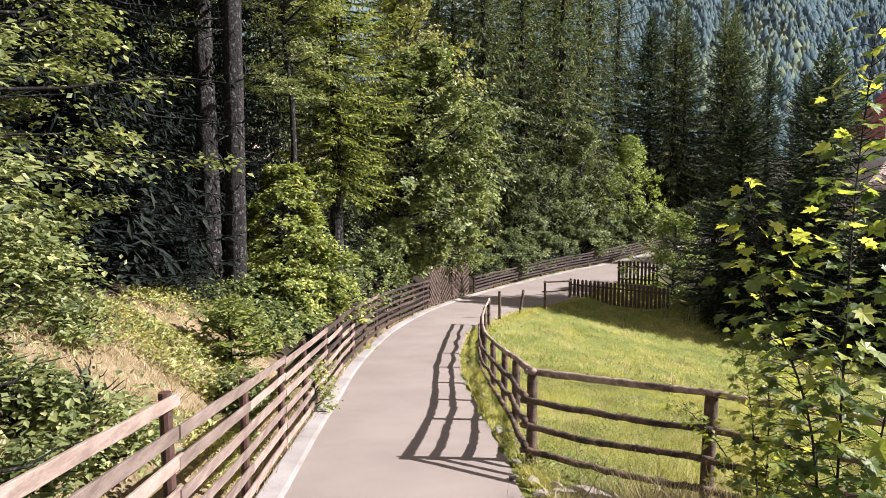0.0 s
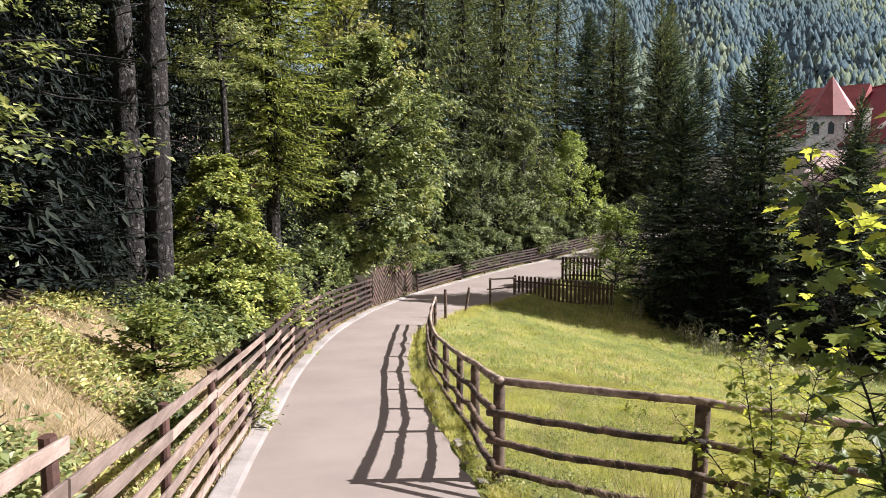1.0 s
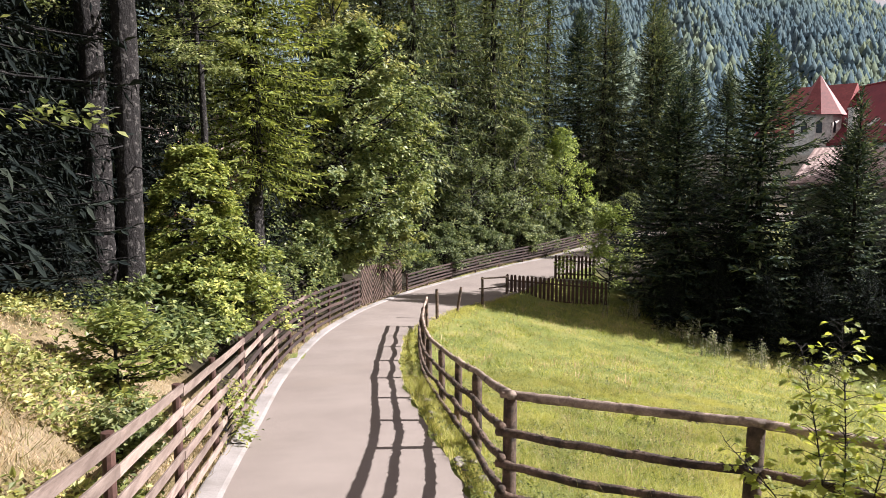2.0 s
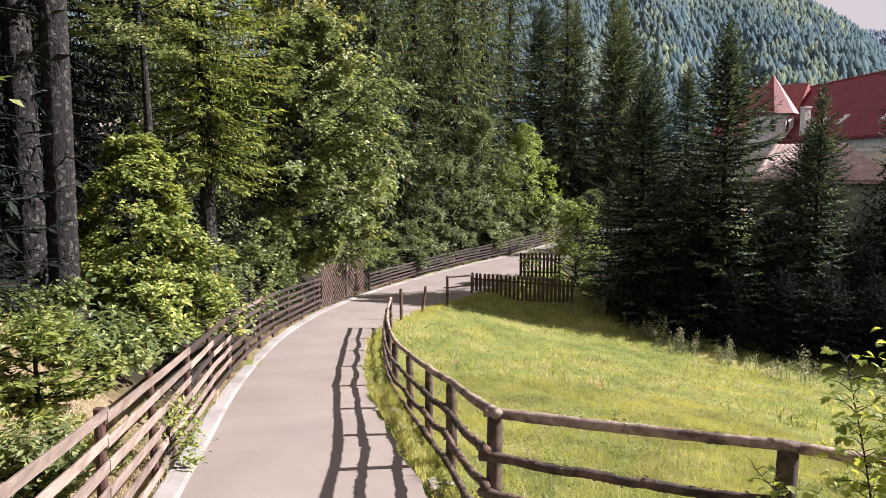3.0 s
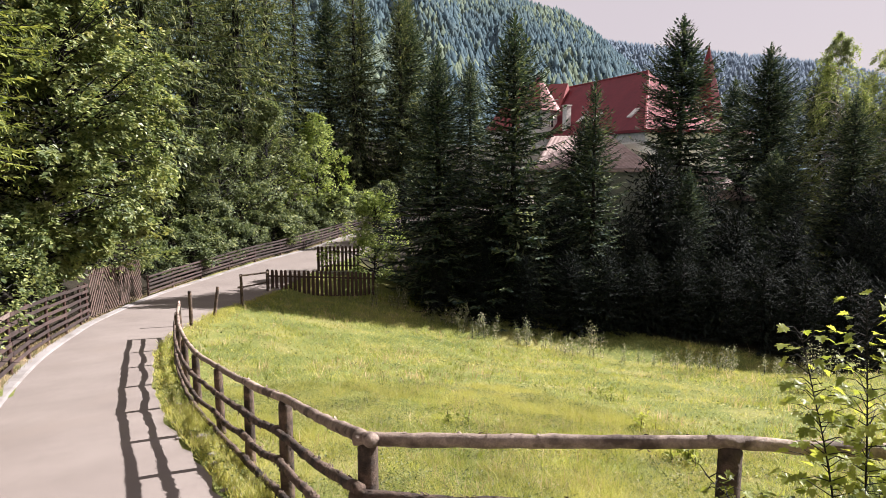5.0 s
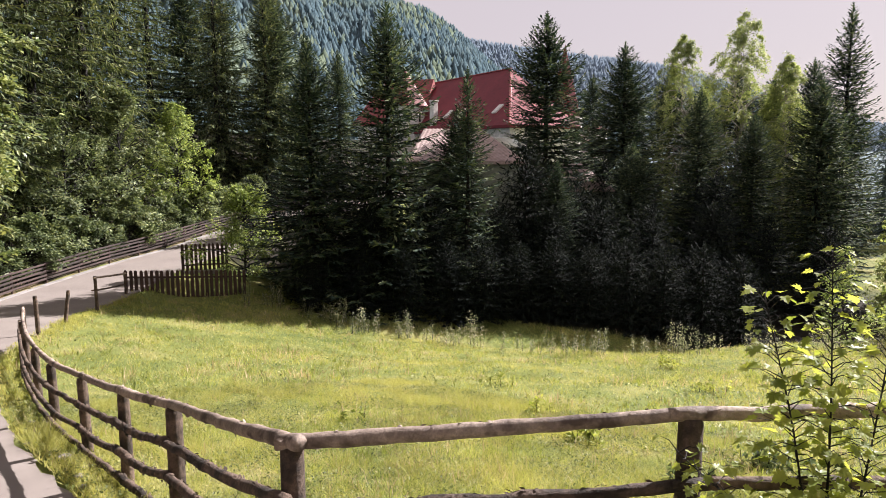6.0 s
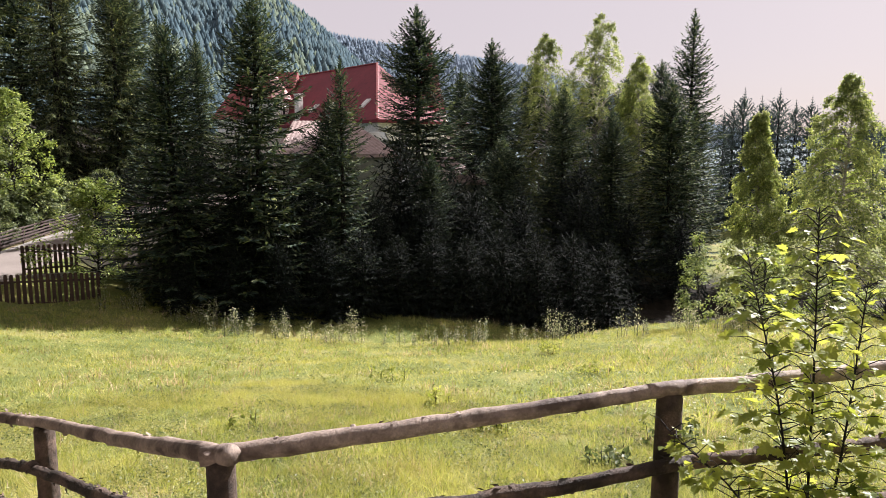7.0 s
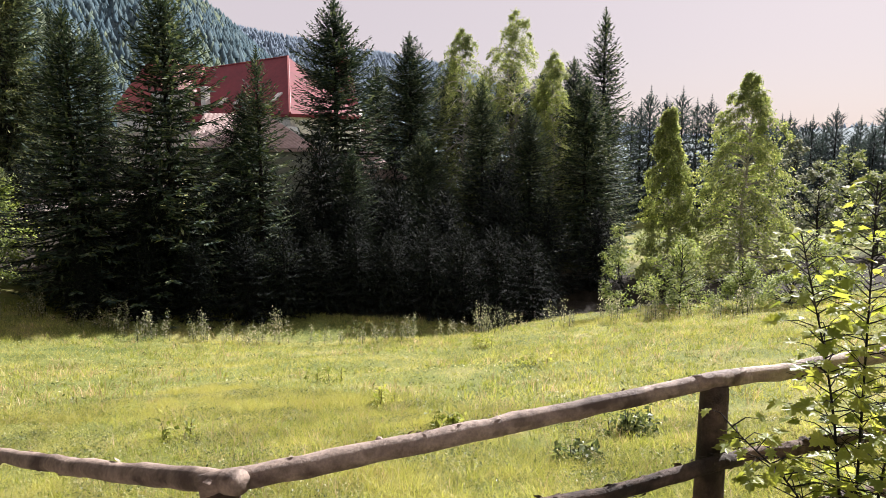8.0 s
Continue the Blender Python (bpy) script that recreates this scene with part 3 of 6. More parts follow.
def chevron_gate():
    root = empty("field_gate", (*GATE_A, land_at(*GATE_A)))
    inv = np.array(root.matrix_basis.translation)
    za, zb = station(GATE_A[:1], GATE_A[1:])[0][0] + 0.08, station(GATE_B[:1], GATE_B[1:])[0][0] + 0.08
    run = unit(GATE_B - GATE_A)
    L = np.linalg.norm(GATE_B - GATE_A)
    H = 1.62

    def at(u, v, off=0.0):
        p = GATE_A + run * u + np.array([run[1], -run[0]]) * off
        return np.array([*p, za + (zb - za) * u / L + v])

    for u in (0.0, L / 2, L):
        V, F = beam_between(at(u, -0.3), at(u, H + 0.06), 0.09, 0.09)
        put("post", np_mesh("post", V - inv, F, POST_PAINT), root)
    for v in (0.25, H - 0.2):
        V, F = beam_between(at(0, v), at(L, v), 0.05, 0.09)
        put("rail", np_mesh("rail", V - inv, F, GATE_WOOD), root)
    for leaf in (0, 1):
        u0, u1 = (0.04, L / 2 - 0.03) if leaf == 0 else (L / 2 + 0.03, L - 0.04)
        W = u1 - u0
        for half in (0, 1):
            h0, h1 = u0 + half * W / 2, u0 + (half + 1) * W / 2
            slope = 1.0 if half == 0 else -1.0
            step = 0.24
            for c in np.arange(-1.6, 3.2, step):
                # a board along v = c + slope * (u - h0), clipped to the leaf half
                us = np.linspace(h0, h1, 40)
                vs = c + slope * (us - h0) * 1.05 + (0 if half == 0 else 1.05 * W / 2)
                ok = (vs > 0.02) & (vs < H)
                if ok.sum() < 4:
                    continue
                a, b = np.flatnonzero(ok)[[0, -1]]
                V, F = beam_between(at(us[a], vs[a], 0.055), at(us[b], vs[b], 0.055), 0.022, 0.07)
                put("board", np_mesh("board", V - inv, F, GATE_WOOD), root)
    return tagged(root, "brown wooden double gate of diagonal chevron boards", "gate")


chevron_gate()

# rail fence of rough logs round the meadow
RAIL_POSTS = [(5.9, 3.2), (4.25, 4.9), (2.52, 6.6), (1.08, 8.07), (1.32, 10.35), (1.38, 11.8), (1.42, 13.3), (1.48, 15.0), (1.68, 16.9), (1.95, 18.9), (2.33, 21.1), (2.8, 23.5), (3.55, 25.8), (4.75, 28.0), (6.4, 30.6), (8.35, 33.6)]
RAIL_TOPS = [1.42, 1.36, 1.26, 1.08, 0.6, 0.34, 0.12, -0.1, -0.32, -0.54, -0.74, -0.95, -1.05, -1.4, -1.45, -1.9]


def log_fence():
    rng = np.random.default_rng(8)
    root = empty("log_rail_fence", (1.12, 8.05, land_at(1.12, 8.05)))
    inv = np.array(root.matrix_basis.translation)
    posts = []
    for k, ((x, y), top) in enumerate(zip(RAIL_POSTS, RAIL_TOPS)):
        g = land_at(x, y)
        top = max(top, g + 0.75)
        r = 0.066 if k < 5 else 0.058
        lean = (rng.uniform(-0.02, 0.02), rng.uniform(-0.02, 0.02)) if k != 13 else (0.16, 0.05)
        zs = np.array([g - 0.35, g, g + 0.3, g + 0.65, top - 0.03, top])
        f = (zs - g) / (top - g)
        P = np.stack([x + lean[0] * f, y + lean[1] * f, zs], -1)
        V, F = tube(P, [r * 1.05, r * 1.04, r, r * 0.98, r * 0.96, r * 0.84], 12, 0.05, rng)
        put("post", np_mesh("post", V - inv, F, LOG, True), root)
        posts.append((np.array([x, y]), g, top))
    for k in range(len(posts) - 1):
        (a, ga, ta), (b, gb, tb) = posts[k], posts[k + 1]
        if 11 <= k <= 13:
            continue
        levels = (0.0, 0.31, 0.62, 0.92) if k < 3 else (0.0, 0.265, 0.56, 0.86) if k < 11 else (0.08, 0.5)
        run = unit(b - a)
        n2 = np.array([run[1], -run[0]])
        for r, lv in enumerate(levels):
            rad = (0.041 if r == 0 else 0.036) * (1.0 if k < 5 else 0.9)
            n = 25 if k < 5 else 13
            t = np.linspace(-0.04, 1.04, n)
            offs = (0.0 if r == 0 else -0.085) * (1 if k >= 3 else 1)
            P = np.empty((n, 3))
            P[:, :2] = a + (b - a) * t[:, None] + n2 * offs
            fa, fb = min(lv, (ta - ga) * 0.86), min(lv, (tb - gb) * 0.86)
            P[:, 2] = (ta - fa) + ((tb - fb) - (ta - fa)) * t + (0.0 if r else 0.025)
            P[:, 2] += (0.004 if r == 0 else 0.009) * np.sin(t * rng.uniform(4, 7) + rng.uniform(0, 6))
            P[1:-1] += rng.normal(0, 0.002 if r == 0 else 0.004, (n - 2, 3))
            P[:, 2] -= (0.03 if r else 0.012) * np.sin(np.pi * np.clip(t, 0, 1))
            taper = np.linspace(1.08, 0.9, n) if k % 2 else np.linspace(0.9, 1.08, n)
            V, F = tube(P, rad * taper * (1 + rng.uniform(-0.05, 0.05, n)), 12, 0.06 if r == 0 else 0.12, rng)
            pieces = [(V, F)]
            for _ in range(5 if k < 5 else 0):
                q = P[rng.integers(1, n - 1)]
                w = unit(rng.normal(0, 1, 3))
                s = tube([q, q + w * (rad + 0.004), q + w * (rad + 0.012)], [0.02, 0.016, 0.007], 6)
                pieces.append(s)
            if k < 6:
                m = 26 if r == 0 else 110
                i = rng.integers(1, n - 1, m)
                out = unit(np.stack([n2[0] * np.ones(m), n2[1] * np.ones(m), np.zeros(m)], -1) * rng.normal(0, 1, (m, 1)) + np.array([0, 0, 1.0]) * rng.normal(0.2, 1, (m, 1)))
                way = unit(np.array([*run, 0.0]) * rng.choice([-1.0, 1.0], (m, 1)) + 0.5 * out * rng.uniform(0.1, 1.2, (m, 1)))
                foot = P[i] + (P[i + 1] - P[i]) * rng.uniform(0, 1, (m, 1)) + out * rad * 0.94
                pieces.append(kites(foot, way, unit(np.cross(way, out)), rng.uniform(0.02, 0.055, m), rng.uniform(0.012, 0.03, m), 0.1))
            V, F = join(pieces)
            put("rail", np_mesh("rail", V - inv, F, LOG_TOP if r == 0 else LOG, True), root)
    return tagged(root, "rough grey-brown log rail fence round the meadow", "fence")


log_fence()


def picket_fence(line, tops, height, spacing, label):
    root = empty("picket_fence", (*line[0], land_at(*line[0])))
    inv = np.array(root.matrix_basis.translation)
    a, b = np.array(line[0], float), np.array(line[1], float)
    run, L = unit(b - a), np.linalg.norm(b - a)
    n2 = np.array([run[1], -run[0]])
    rng = np.random.default_rng(int(L * 100))
    w, t = spacing * 0.64, 0.024
    shape = np.array([(-w / 2, -t / 2, 0), (w / 2, -t / 2, 0), (w / 2, t / 2, 0), (-w / 2, t / 2, 0)])
    ring = lambda z, s: shape * [s, 1, 1] + [0, 0, z]
    V = np.concatenate([ring(0, 1), ring(height - 0.09, 1), ring(height - 0.03, 0.8), ring(height, 0.35)])
    F = [np.array([[i * 4 + j, i * 4 + (j + 1) % 4, i * 4 + 4 + (j + 1) % 4, i * 4 + 4 + j] for i in range(3) for j in range(4)] + [[12, 13, 14, 15], [3, 2, 1, 0]])]
    me = np_mesh("picket", V, F, PICKET)
    turn = math.degrees(math.atan2(run[1], run[0]))
    for u in np.arange(0, L, spacing):
        p = a + run * u
        top = tops[0] + (tops[1] - tops[0]) * u / L + rng.uniform(-0.01, 0.01)
        m = pose(*(p - inv[:2]), top - height - inv[2], 0, rng.uniform(-0.8, 0.8), turn)
        put("picket", me, root, m)
    for v in (0.25, height - 0.3):
        p, q = a + n2 * -0.05, b + n2 * -0.05
        V, F = beam_between((*p, tops[0] - height + v), (*q, tops[1] - height + v), 0.05, 0.08)
        put("rail", np_mesh("rail", V - inv, F, PICKET), root)
    for u in np.linspace(0, L, 4):
        p = a + run * u + n2 * -0.1
        top = tops[0] + (tops[1] - tops[0]) * u / L
        V, F = beam_between((*p, land_at(*p) - 0.3), (*p, top - 0.02), 0.1, 0.1)
        put("post", np_mesh("post", V - inv, F, PICKET), root)
    V, F = beam_between((*a, tops[0] - height - 0.12), (*b, tops[1] - height - 0.12), 0.16, 0.24)
    put("plinth", np_mesh("plinth", V - inv, F, CONCRETE), root, label="low pale concrete plinth")
    return tagged(root, label, "fence")


picket_fence([(8.5, 34.05), (13.2, 33.0)], (-1.9, -2.3), 1.42, 0.2, "dark red-brown wooden picket fence at the meadow's far corner")
picket_fence([(11.75, 36.2), (13.7, 35.75)], (-1.3, -1.36), 1.25, 0.2, "red-brown wooden picket fence standing beside the far lane")


# ---- plants ----
def conifer_parts(seed, H, R, power=0.55, clear=0.0, droop=0.25, hang=0.0, step=0.36, per=8, twig=0.2, size=0.42, fat=0.3, gap=0.12, ragged=0.38, leader=0.8, core=420, core_r=0.5, core_len=1.0, stemmed=True):
    """Trunk and needle sprays of a fir or spruce, foot at the origin: uneven whorls of flat sprays with dark wood and needles inside."""
    rng = np.random.default_rng(seed)
    zs = np.linspace(-0.5, H, 9)
    r0 = 0.012 * H + 0.03
    bend = np.cumsum(rng.normal(0, 0.006 * H / 9, (9, 2)), axis=0)
    P = np.concatenate([bend, zs[:, None]], 1)
    trunk = [tube(P, np.linspace(r0 * 1.15, 0.012, 9), 9, 0.05, rng)] if stemmed else []
    B, W, S, LEN, WID = [], [], [], [], []

    def sprays(b, w, s, ln, wd):
        for store, v in zip((B, W, S, LEN, WID), (b, w, s, ln, wd)):
            store.append(v)

    lop = rng.uniform(0, 6.28, 2)
    z = clear * H + 0.1
    while z < H - leader:
        f = (z - clear * H) / (H - clear * H)
        n = max(4, int(per * (1.1 - 0.4 * f) + rng.uniform(0, 1)))
        a0 = rng.uniform(0, 6.28)
        for k in range(n):
            if rng.uniform() < gap:
                continue
            az = a0 + 6.283 * k / n + rng.normal(0, 0.25)
            L = R * (1 - f) ** power * rng.uniform(1 - ragged, 1.1) * (1 + 0.13 * math.sin(az + lop[0] + 0.5 * z) + 0.08 * math.sin(2 * az + lop[1] - 0.9 * z)) + 0.12
            L *= 0.3 + 0.7 * min(1.0, (H - z) / (0.26 * H))
            if f < 0.06:
                L *= rng.uniform(0.6, 1.0)
            pitch = 0.75 * f**2 + 0.05 - droop * (1 - f) + rng.normal(0, 0.07)
            d = np.array([math.cos(az), math.sin(az), 0.0])
            side = np.array([-d[1], d[0], 0.0])
            o = np.array([np.interp(z, zs, P[:, 0]), np.interp(z, zs, P[:, 1]), z])
            m = max(3, int(L / twig))
            s = np.linspace(0.16, 1.0, m)
            pts = o + d * (s * L * math.cos(pitch))[:, None] + side * (rng.normal(0, 0.06) * L * s**2)[:, None]
            pts[:, 2] += s * L * math.sin(pitch) - droop * 0.3 * L * s**2 + 0.16 * L * s**4
            if L > 0.6:
                trunk.append(tube(np.concatenate([o[None], pts[[m // 2, m - 1]]]), [0.012 * L + 0.006, 0.006 * L + 0.004, 0.003], 4, caps=False))
            q = 2 * m
            ss = np.repeat(s, 2)
            sg = np.tile([1.0, -1.0], m)[:, None]
            way = unit(d * rng.uniform(0.45, 1.2, q)[:, None] + side * sg + rng.normal(0, 0.16, (q, 3)) + [0, 0, -0.12 - 0.5 * hang])
            ln = np.minimum(size, 0.34 * L * (1.1 - ss) + 0.14) * rng.uniform(0.65, 1.2, q)
            sprays(np.repeat(pts, 2, 0), way, unit(np.cross(way, rng.normal(0, 0.25, (q, 3)) + [0, 0, 1])), ln, ln * fat + 0.02)
            way = unit(np.gradient(pts, axis=0) + rng.normal(0, 0.03, (m, 3)))
            sprays(pts, way, unit(np.cross(way, rng.normal(0, 0.25, (m, 3)) + [0, 0, 1])), np.full(m, 1.5 * twig), np.full(m, 0.1 + 0.12 * twig))
            if hang:
                h = 3 * m
                way = unit(rng.normal(0, 0.2, (h, 3)) + [0, 0, -1] + 0.25 * d)
                ln = hang * rng.uniform(0.25, 0.55, h) * min(1.0, 0.4 * L)
                sprays(np.repeat(pts, 3, 0) + rng.normal(0, 0.12, (h, 3)), way, unit(np.cross(way, rng.normal(0, 1, (h, 3)))), ln, ln * 0.14 + 0.016)
        z += step * (0.55 + 0.6 * (1 - f)) * rng.uniform(0.8, 1.2)
    # the leader: short rings of upright shoots
    for zz in np.arange(H - leader, H, 0.17 * max(leader, 0.4)):
        a = rng.uniform(0, 6.28) + np.arange(5) * 1.2566
        way = unit(np.stack([np.cos(a), np.sin(a), np.full(5, 0.75)], -1))
        ln = (0.1 + 0.42 * (H - zz) / leader * leader**0.5) * rng.uniform(0.7, 1.1, 5)
        sprays(np.array([P[-1, 0], P[-1, 1], zz]) * np.ones((5, 1)), way, unit(np.cross(way, [0, 0, 1.0])), ln, ln * 0.3 + 0.02)
    # dense inner needles
    f = rng.uniform(0.0, 0.92, core)
    a = rng.uniform(0, 6.283, core)
    o = np.stack([np.cos(a), np.sin(a), 0 * a], -1)
    rad = R * (1 - f) ** power * rng.uniform(0.03, core_r, core)
    way = unit(o * 0.7 + rng.normal(0, 0.35, (core, 3)) + [0, 0, -0.8])
    ln = rng.uniform(0.3, 0.7, core) * (0.35 + 0.75 * (1 - f)) * R / 3.0 * core_len
    sprays(o * rad[:, None] + np.stack([0 * f, 0 * f, clear * H + 0.25 + f * (H - clear * H)], -1), way, unit(np.cross(way, rng.normal(0, 0.5, (core, 3)) + [0, 0, 1])), ln, ln * 0.26)
    crown = kites(*(np.concatenate(v) for v in (B, W, S, LEN, WID)), 0.15)
    return join(trunk), crown


def make_tree(name, trunk, crown, bark, leaf, place, turn=0.0, scale=1.0, label="", group="", sink=0.0):
    root = empty(name, (place[0], place[1], land_at(place[0], place[1]) - sink), turn)
    root.scale = (scale, scale, scale)
    put("trunk", np_mesh("trunk", *trunk, bark, True), root)
    put("crown", np_mesh("crown", *crown, leaf, False), root)
    return tagged(root, label, "tree", group)


def again(tree, x, y, turn, scale, label="", sink=0.0):
    t = copy_thing(tree, pose(0, 0, 0))
    t.matrix_basis = pose(x, y, land_at(x, y) - sink, 0, 0, turn) @ Matrix.Scale(scale, 4)
    if label:
        tagged(t, label)
    return t


# firs along the meadow's far side
F1 = conifer_parts(1, 13.0, 3.3, 0.6, step=0.31, per=11, twig=0.17, ragged=0.3, gap=0.08, core=2600, core_r=0.64, core_len=0.7)
F2 = conifer_parts(2, 13.0, 3.6, 0.5, step=0.31, per=11, twig=0.17, ragged=0.3, gap=0.08, core=2600, core_r=0.64, core_len=0.7)
F3 = conifer_parts(3, 13.0, 2.3, 0.55, step=0.31, per=9, twig=0.17, ragged=0.35, gap=0.12, core=900, core_r=0.6)
F4 = conifer_parts(4, 9.0, 3.6, 0.5, step=0.42, per=9, twig=0.3, size=0.6, core=1300, core_r=0.85)
F5 = conifer_parts(5, 13.0, 3.2, 0.75, 0.0, step=0.7, per=8, twig=0.6, size=0.9, fat=0.5, ragged=0.45, leader=1.6, core=1300, core_r=0.9, core_len=1.2)


def height_for(x, y, top, full=13.0):
    return (top - land_at(x, y)) / full


firs = "dark green fir standing at the meadow's edge"
ROW = "firs along the meadow"
fir_a = make_tree("fir_tree", *F1, BARK, FIR, (19.1, 30.0), 20, height_for(19.1, 30.0, 9.75), "tall dark fir with a pale-tipped pointed crown at the meadow's edge", ROW)
fir_b = make_tree("fir_tree", *F2, BARK, FIR, (34.1, 32.8), 80, height_for(34.1, 32.8, 11.7), "broad dark fir with a dense pointed crown", ROW)
fir_c = make_tree("fir_tree", *F3, BARK, FIR, (49.5, 20.3), 10, height_for(49.5, 20.3, 12.4), "slender pointed fir beside the birches", ROW)
for base_tree, x, y, top, turn in ((fir_a, 16.0, 31.7, 8.0, 130), (fir_c, 22.6, 28.3, 6.9, 200), (fir_b, 43.0, 32.8, 10.8, 250), (fir_b, 43.4, 19.7, 7.2, 40), (fir_a, 41.0, 26.0, 7.0, 300), (fir_b, 44.1, 23.8, 5.4, 160), (fir_a, 28.5, 27.5, 2.6, 10), (fir_b, 26.4, 33.0, 5.6, 330), (fir_b, 35.6, 27.4, 3.6, 110)):
    again(base_tree, x, y, turn, height_for(x, y, top), firs)
# fillers added for the dark under the big firs, shade in their colour
fir_d = make_tree("fir_tree", *F4, BARK, SHADED_NEEDLES, (19.6, 32.0), 40, height_for(19.6, 32.0, 3.2, 9.0), firs, ROW)
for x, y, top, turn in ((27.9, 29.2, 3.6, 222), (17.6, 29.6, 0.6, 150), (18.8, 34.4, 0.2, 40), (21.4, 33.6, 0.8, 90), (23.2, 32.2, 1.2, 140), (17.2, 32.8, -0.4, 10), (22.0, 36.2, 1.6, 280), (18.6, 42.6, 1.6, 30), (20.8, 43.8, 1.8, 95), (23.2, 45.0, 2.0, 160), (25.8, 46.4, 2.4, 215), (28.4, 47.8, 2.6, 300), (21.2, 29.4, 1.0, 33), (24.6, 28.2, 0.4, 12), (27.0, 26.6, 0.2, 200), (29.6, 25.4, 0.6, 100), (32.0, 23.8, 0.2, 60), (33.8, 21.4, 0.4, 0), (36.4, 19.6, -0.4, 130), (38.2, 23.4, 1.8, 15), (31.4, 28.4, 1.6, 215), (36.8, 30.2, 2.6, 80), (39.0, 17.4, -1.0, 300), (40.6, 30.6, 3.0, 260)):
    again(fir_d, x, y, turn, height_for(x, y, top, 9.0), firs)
# a low row of the same fillers, hiding the ground with dark needles
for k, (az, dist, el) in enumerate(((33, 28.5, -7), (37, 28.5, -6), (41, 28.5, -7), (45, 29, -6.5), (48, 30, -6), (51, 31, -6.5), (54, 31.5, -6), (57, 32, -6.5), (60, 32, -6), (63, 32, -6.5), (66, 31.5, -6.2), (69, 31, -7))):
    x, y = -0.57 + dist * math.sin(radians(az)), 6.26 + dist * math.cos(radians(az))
    again(fir_d, x, y, 37 * k, height_for(x, y, 2.3 + dist * math.tan(radians(el)), 9.0), "low young filler fir with needles coloured shade-dark, at the meadow's edge")
for k, (az, dist, el) in enumerate(((59, 62, 6.5), (62, 60, 7.5), (64.5, 64, 6), (67, 62, 7.2), (69.5, 60, 6.4), (72, 63, 7.4), (74.5, 60, 4.5), (56, 60, 7.0))):
    x, y = -0.57 + dist * math.sin(radians(az)), 6.26 + dist * math.cos(radians(az))
    again(fir_b, x, y, 37 * k, height_for(x, y, 2.3 + dist * math.tan(radians(el))), "dark fir standing behind the birches")
# more fillers, added as the dark of the wood above the bank
for k, (x, y, h) in enumerate(((-6.2, 9.2, 4.5), (-5.6, 11.6, 4.5), (-5.6, 13.4, 5.0), (-7.4, 12.0, 6.0), (-5.9, 17.6, 5.5), (-7.0, 15.0, 6.0), (-4.6, 18.6, 4.0), (-7.6, 7.4, 5.0), (-3.6, 22.6, 4.0), (-2.4, 25.6, 3.6), (-4.3, 13.0, 1.6))):
    again(fir_d, x, y, 53 * k, h / 9.0, "young filler fir with needles coloured shade-dark, in the wood above the bank")

# spruces up the slope beyond the lane
S1 = conifer_parts(11, 22.0, 4.4, 0.75, 0.03, 0.5, 0.75, step=0.5, per=7, twig=0.36, size=0.55, fat=0.26, gap=0.1, ragged=0.45, core=2200, core_r=0.66, core_len=0.6)
S2 = conifer_parts(12, 22.0, 3.9, 0.7, 0.03, 0.45, 0.7, step=0.5, per=7, twig=0.36, size=0.55, fat=0.26, gap=0.1, ragged=0.45, core=2200, core_r=0.66, core_len=0.6)
spruces = "tall dark spruce with drooping branches above the lane"
sp_a = make_tree("spruce_tree", *S1, BARK, SPRUCE, (5.0, 42.0), 0, 1.0, spruces, "spruces above the lane")
sp_b = make_tree("spruce_tree", *S2, BARK, SPRUCE, (8.0, 45.0), 50, 1.05, spruces, "spruces above the lane")
S3 = conifer_parts(15, 17.0, 3.4, 0.6, 0.03, 0.45, 0.45, step=0.4, per=8, twig=0.19, size=0.2, fat=0.2, gap=0.1, ragged=0.45, core=5000, core_r=0.78, core_len=0.3)
# spruces of the wood, with its shade in the needle colour
sp_c = make_tree("spruce_tree", *S3, BARK, SHADED_NEEDLES, (-6.6, 15.2), 130, 1.0, "very dark shaded spruce in the wood above the bank", "dark spruces on the bank")
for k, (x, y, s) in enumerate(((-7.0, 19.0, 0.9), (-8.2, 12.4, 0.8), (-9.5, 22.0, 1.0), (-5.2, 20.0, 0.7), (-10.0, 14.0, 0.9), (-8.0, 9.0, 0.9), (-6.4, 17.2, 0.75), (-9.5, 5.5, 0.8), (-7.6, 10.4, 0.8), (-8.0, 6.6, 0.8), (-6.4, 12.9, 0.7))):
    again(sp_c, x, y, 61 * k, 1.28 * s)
for k, (bt, x, y, s) in enumerate(((sp_a, 11.2, 47.5, 1.05), (sp_b, 3.4, 43.5, 0.95), (sp_a, 14.5, 52.0, 1.0), (sp_b, 6.0, 50.0, 1.1), (sp_a, -0.5, 46.0, 1.0), (sp_b, 18.0, 56.0, 0.9), (sp_a, 22.0, 54.0, 0.85), (sp_b, 25.5, 53.0, 0.8), (sp_a, -5.0, 33.0, 1.0), (sp_b, -8.8, 25.2, 0.8), (sp_a, -4.6, 25.0, 0.7), (sp_b, -3.6, 29.5, 0.75), (sp_a, -11.0, 36.0, 1.1), (sp_b, -6.5, 40.0, 1.0), (sp_b, 29.0, 58.0, 0.75), (sp_a, 9.6, 53.0, 1.0), (sp_b, 13.0, 57.0, 1.0), (sp_a, 3.0, 52.0, 1.0), (sp_b, 0.6, 40.5, 0.9))):
    again(bt, x, y, 47 * k, s, spruces)


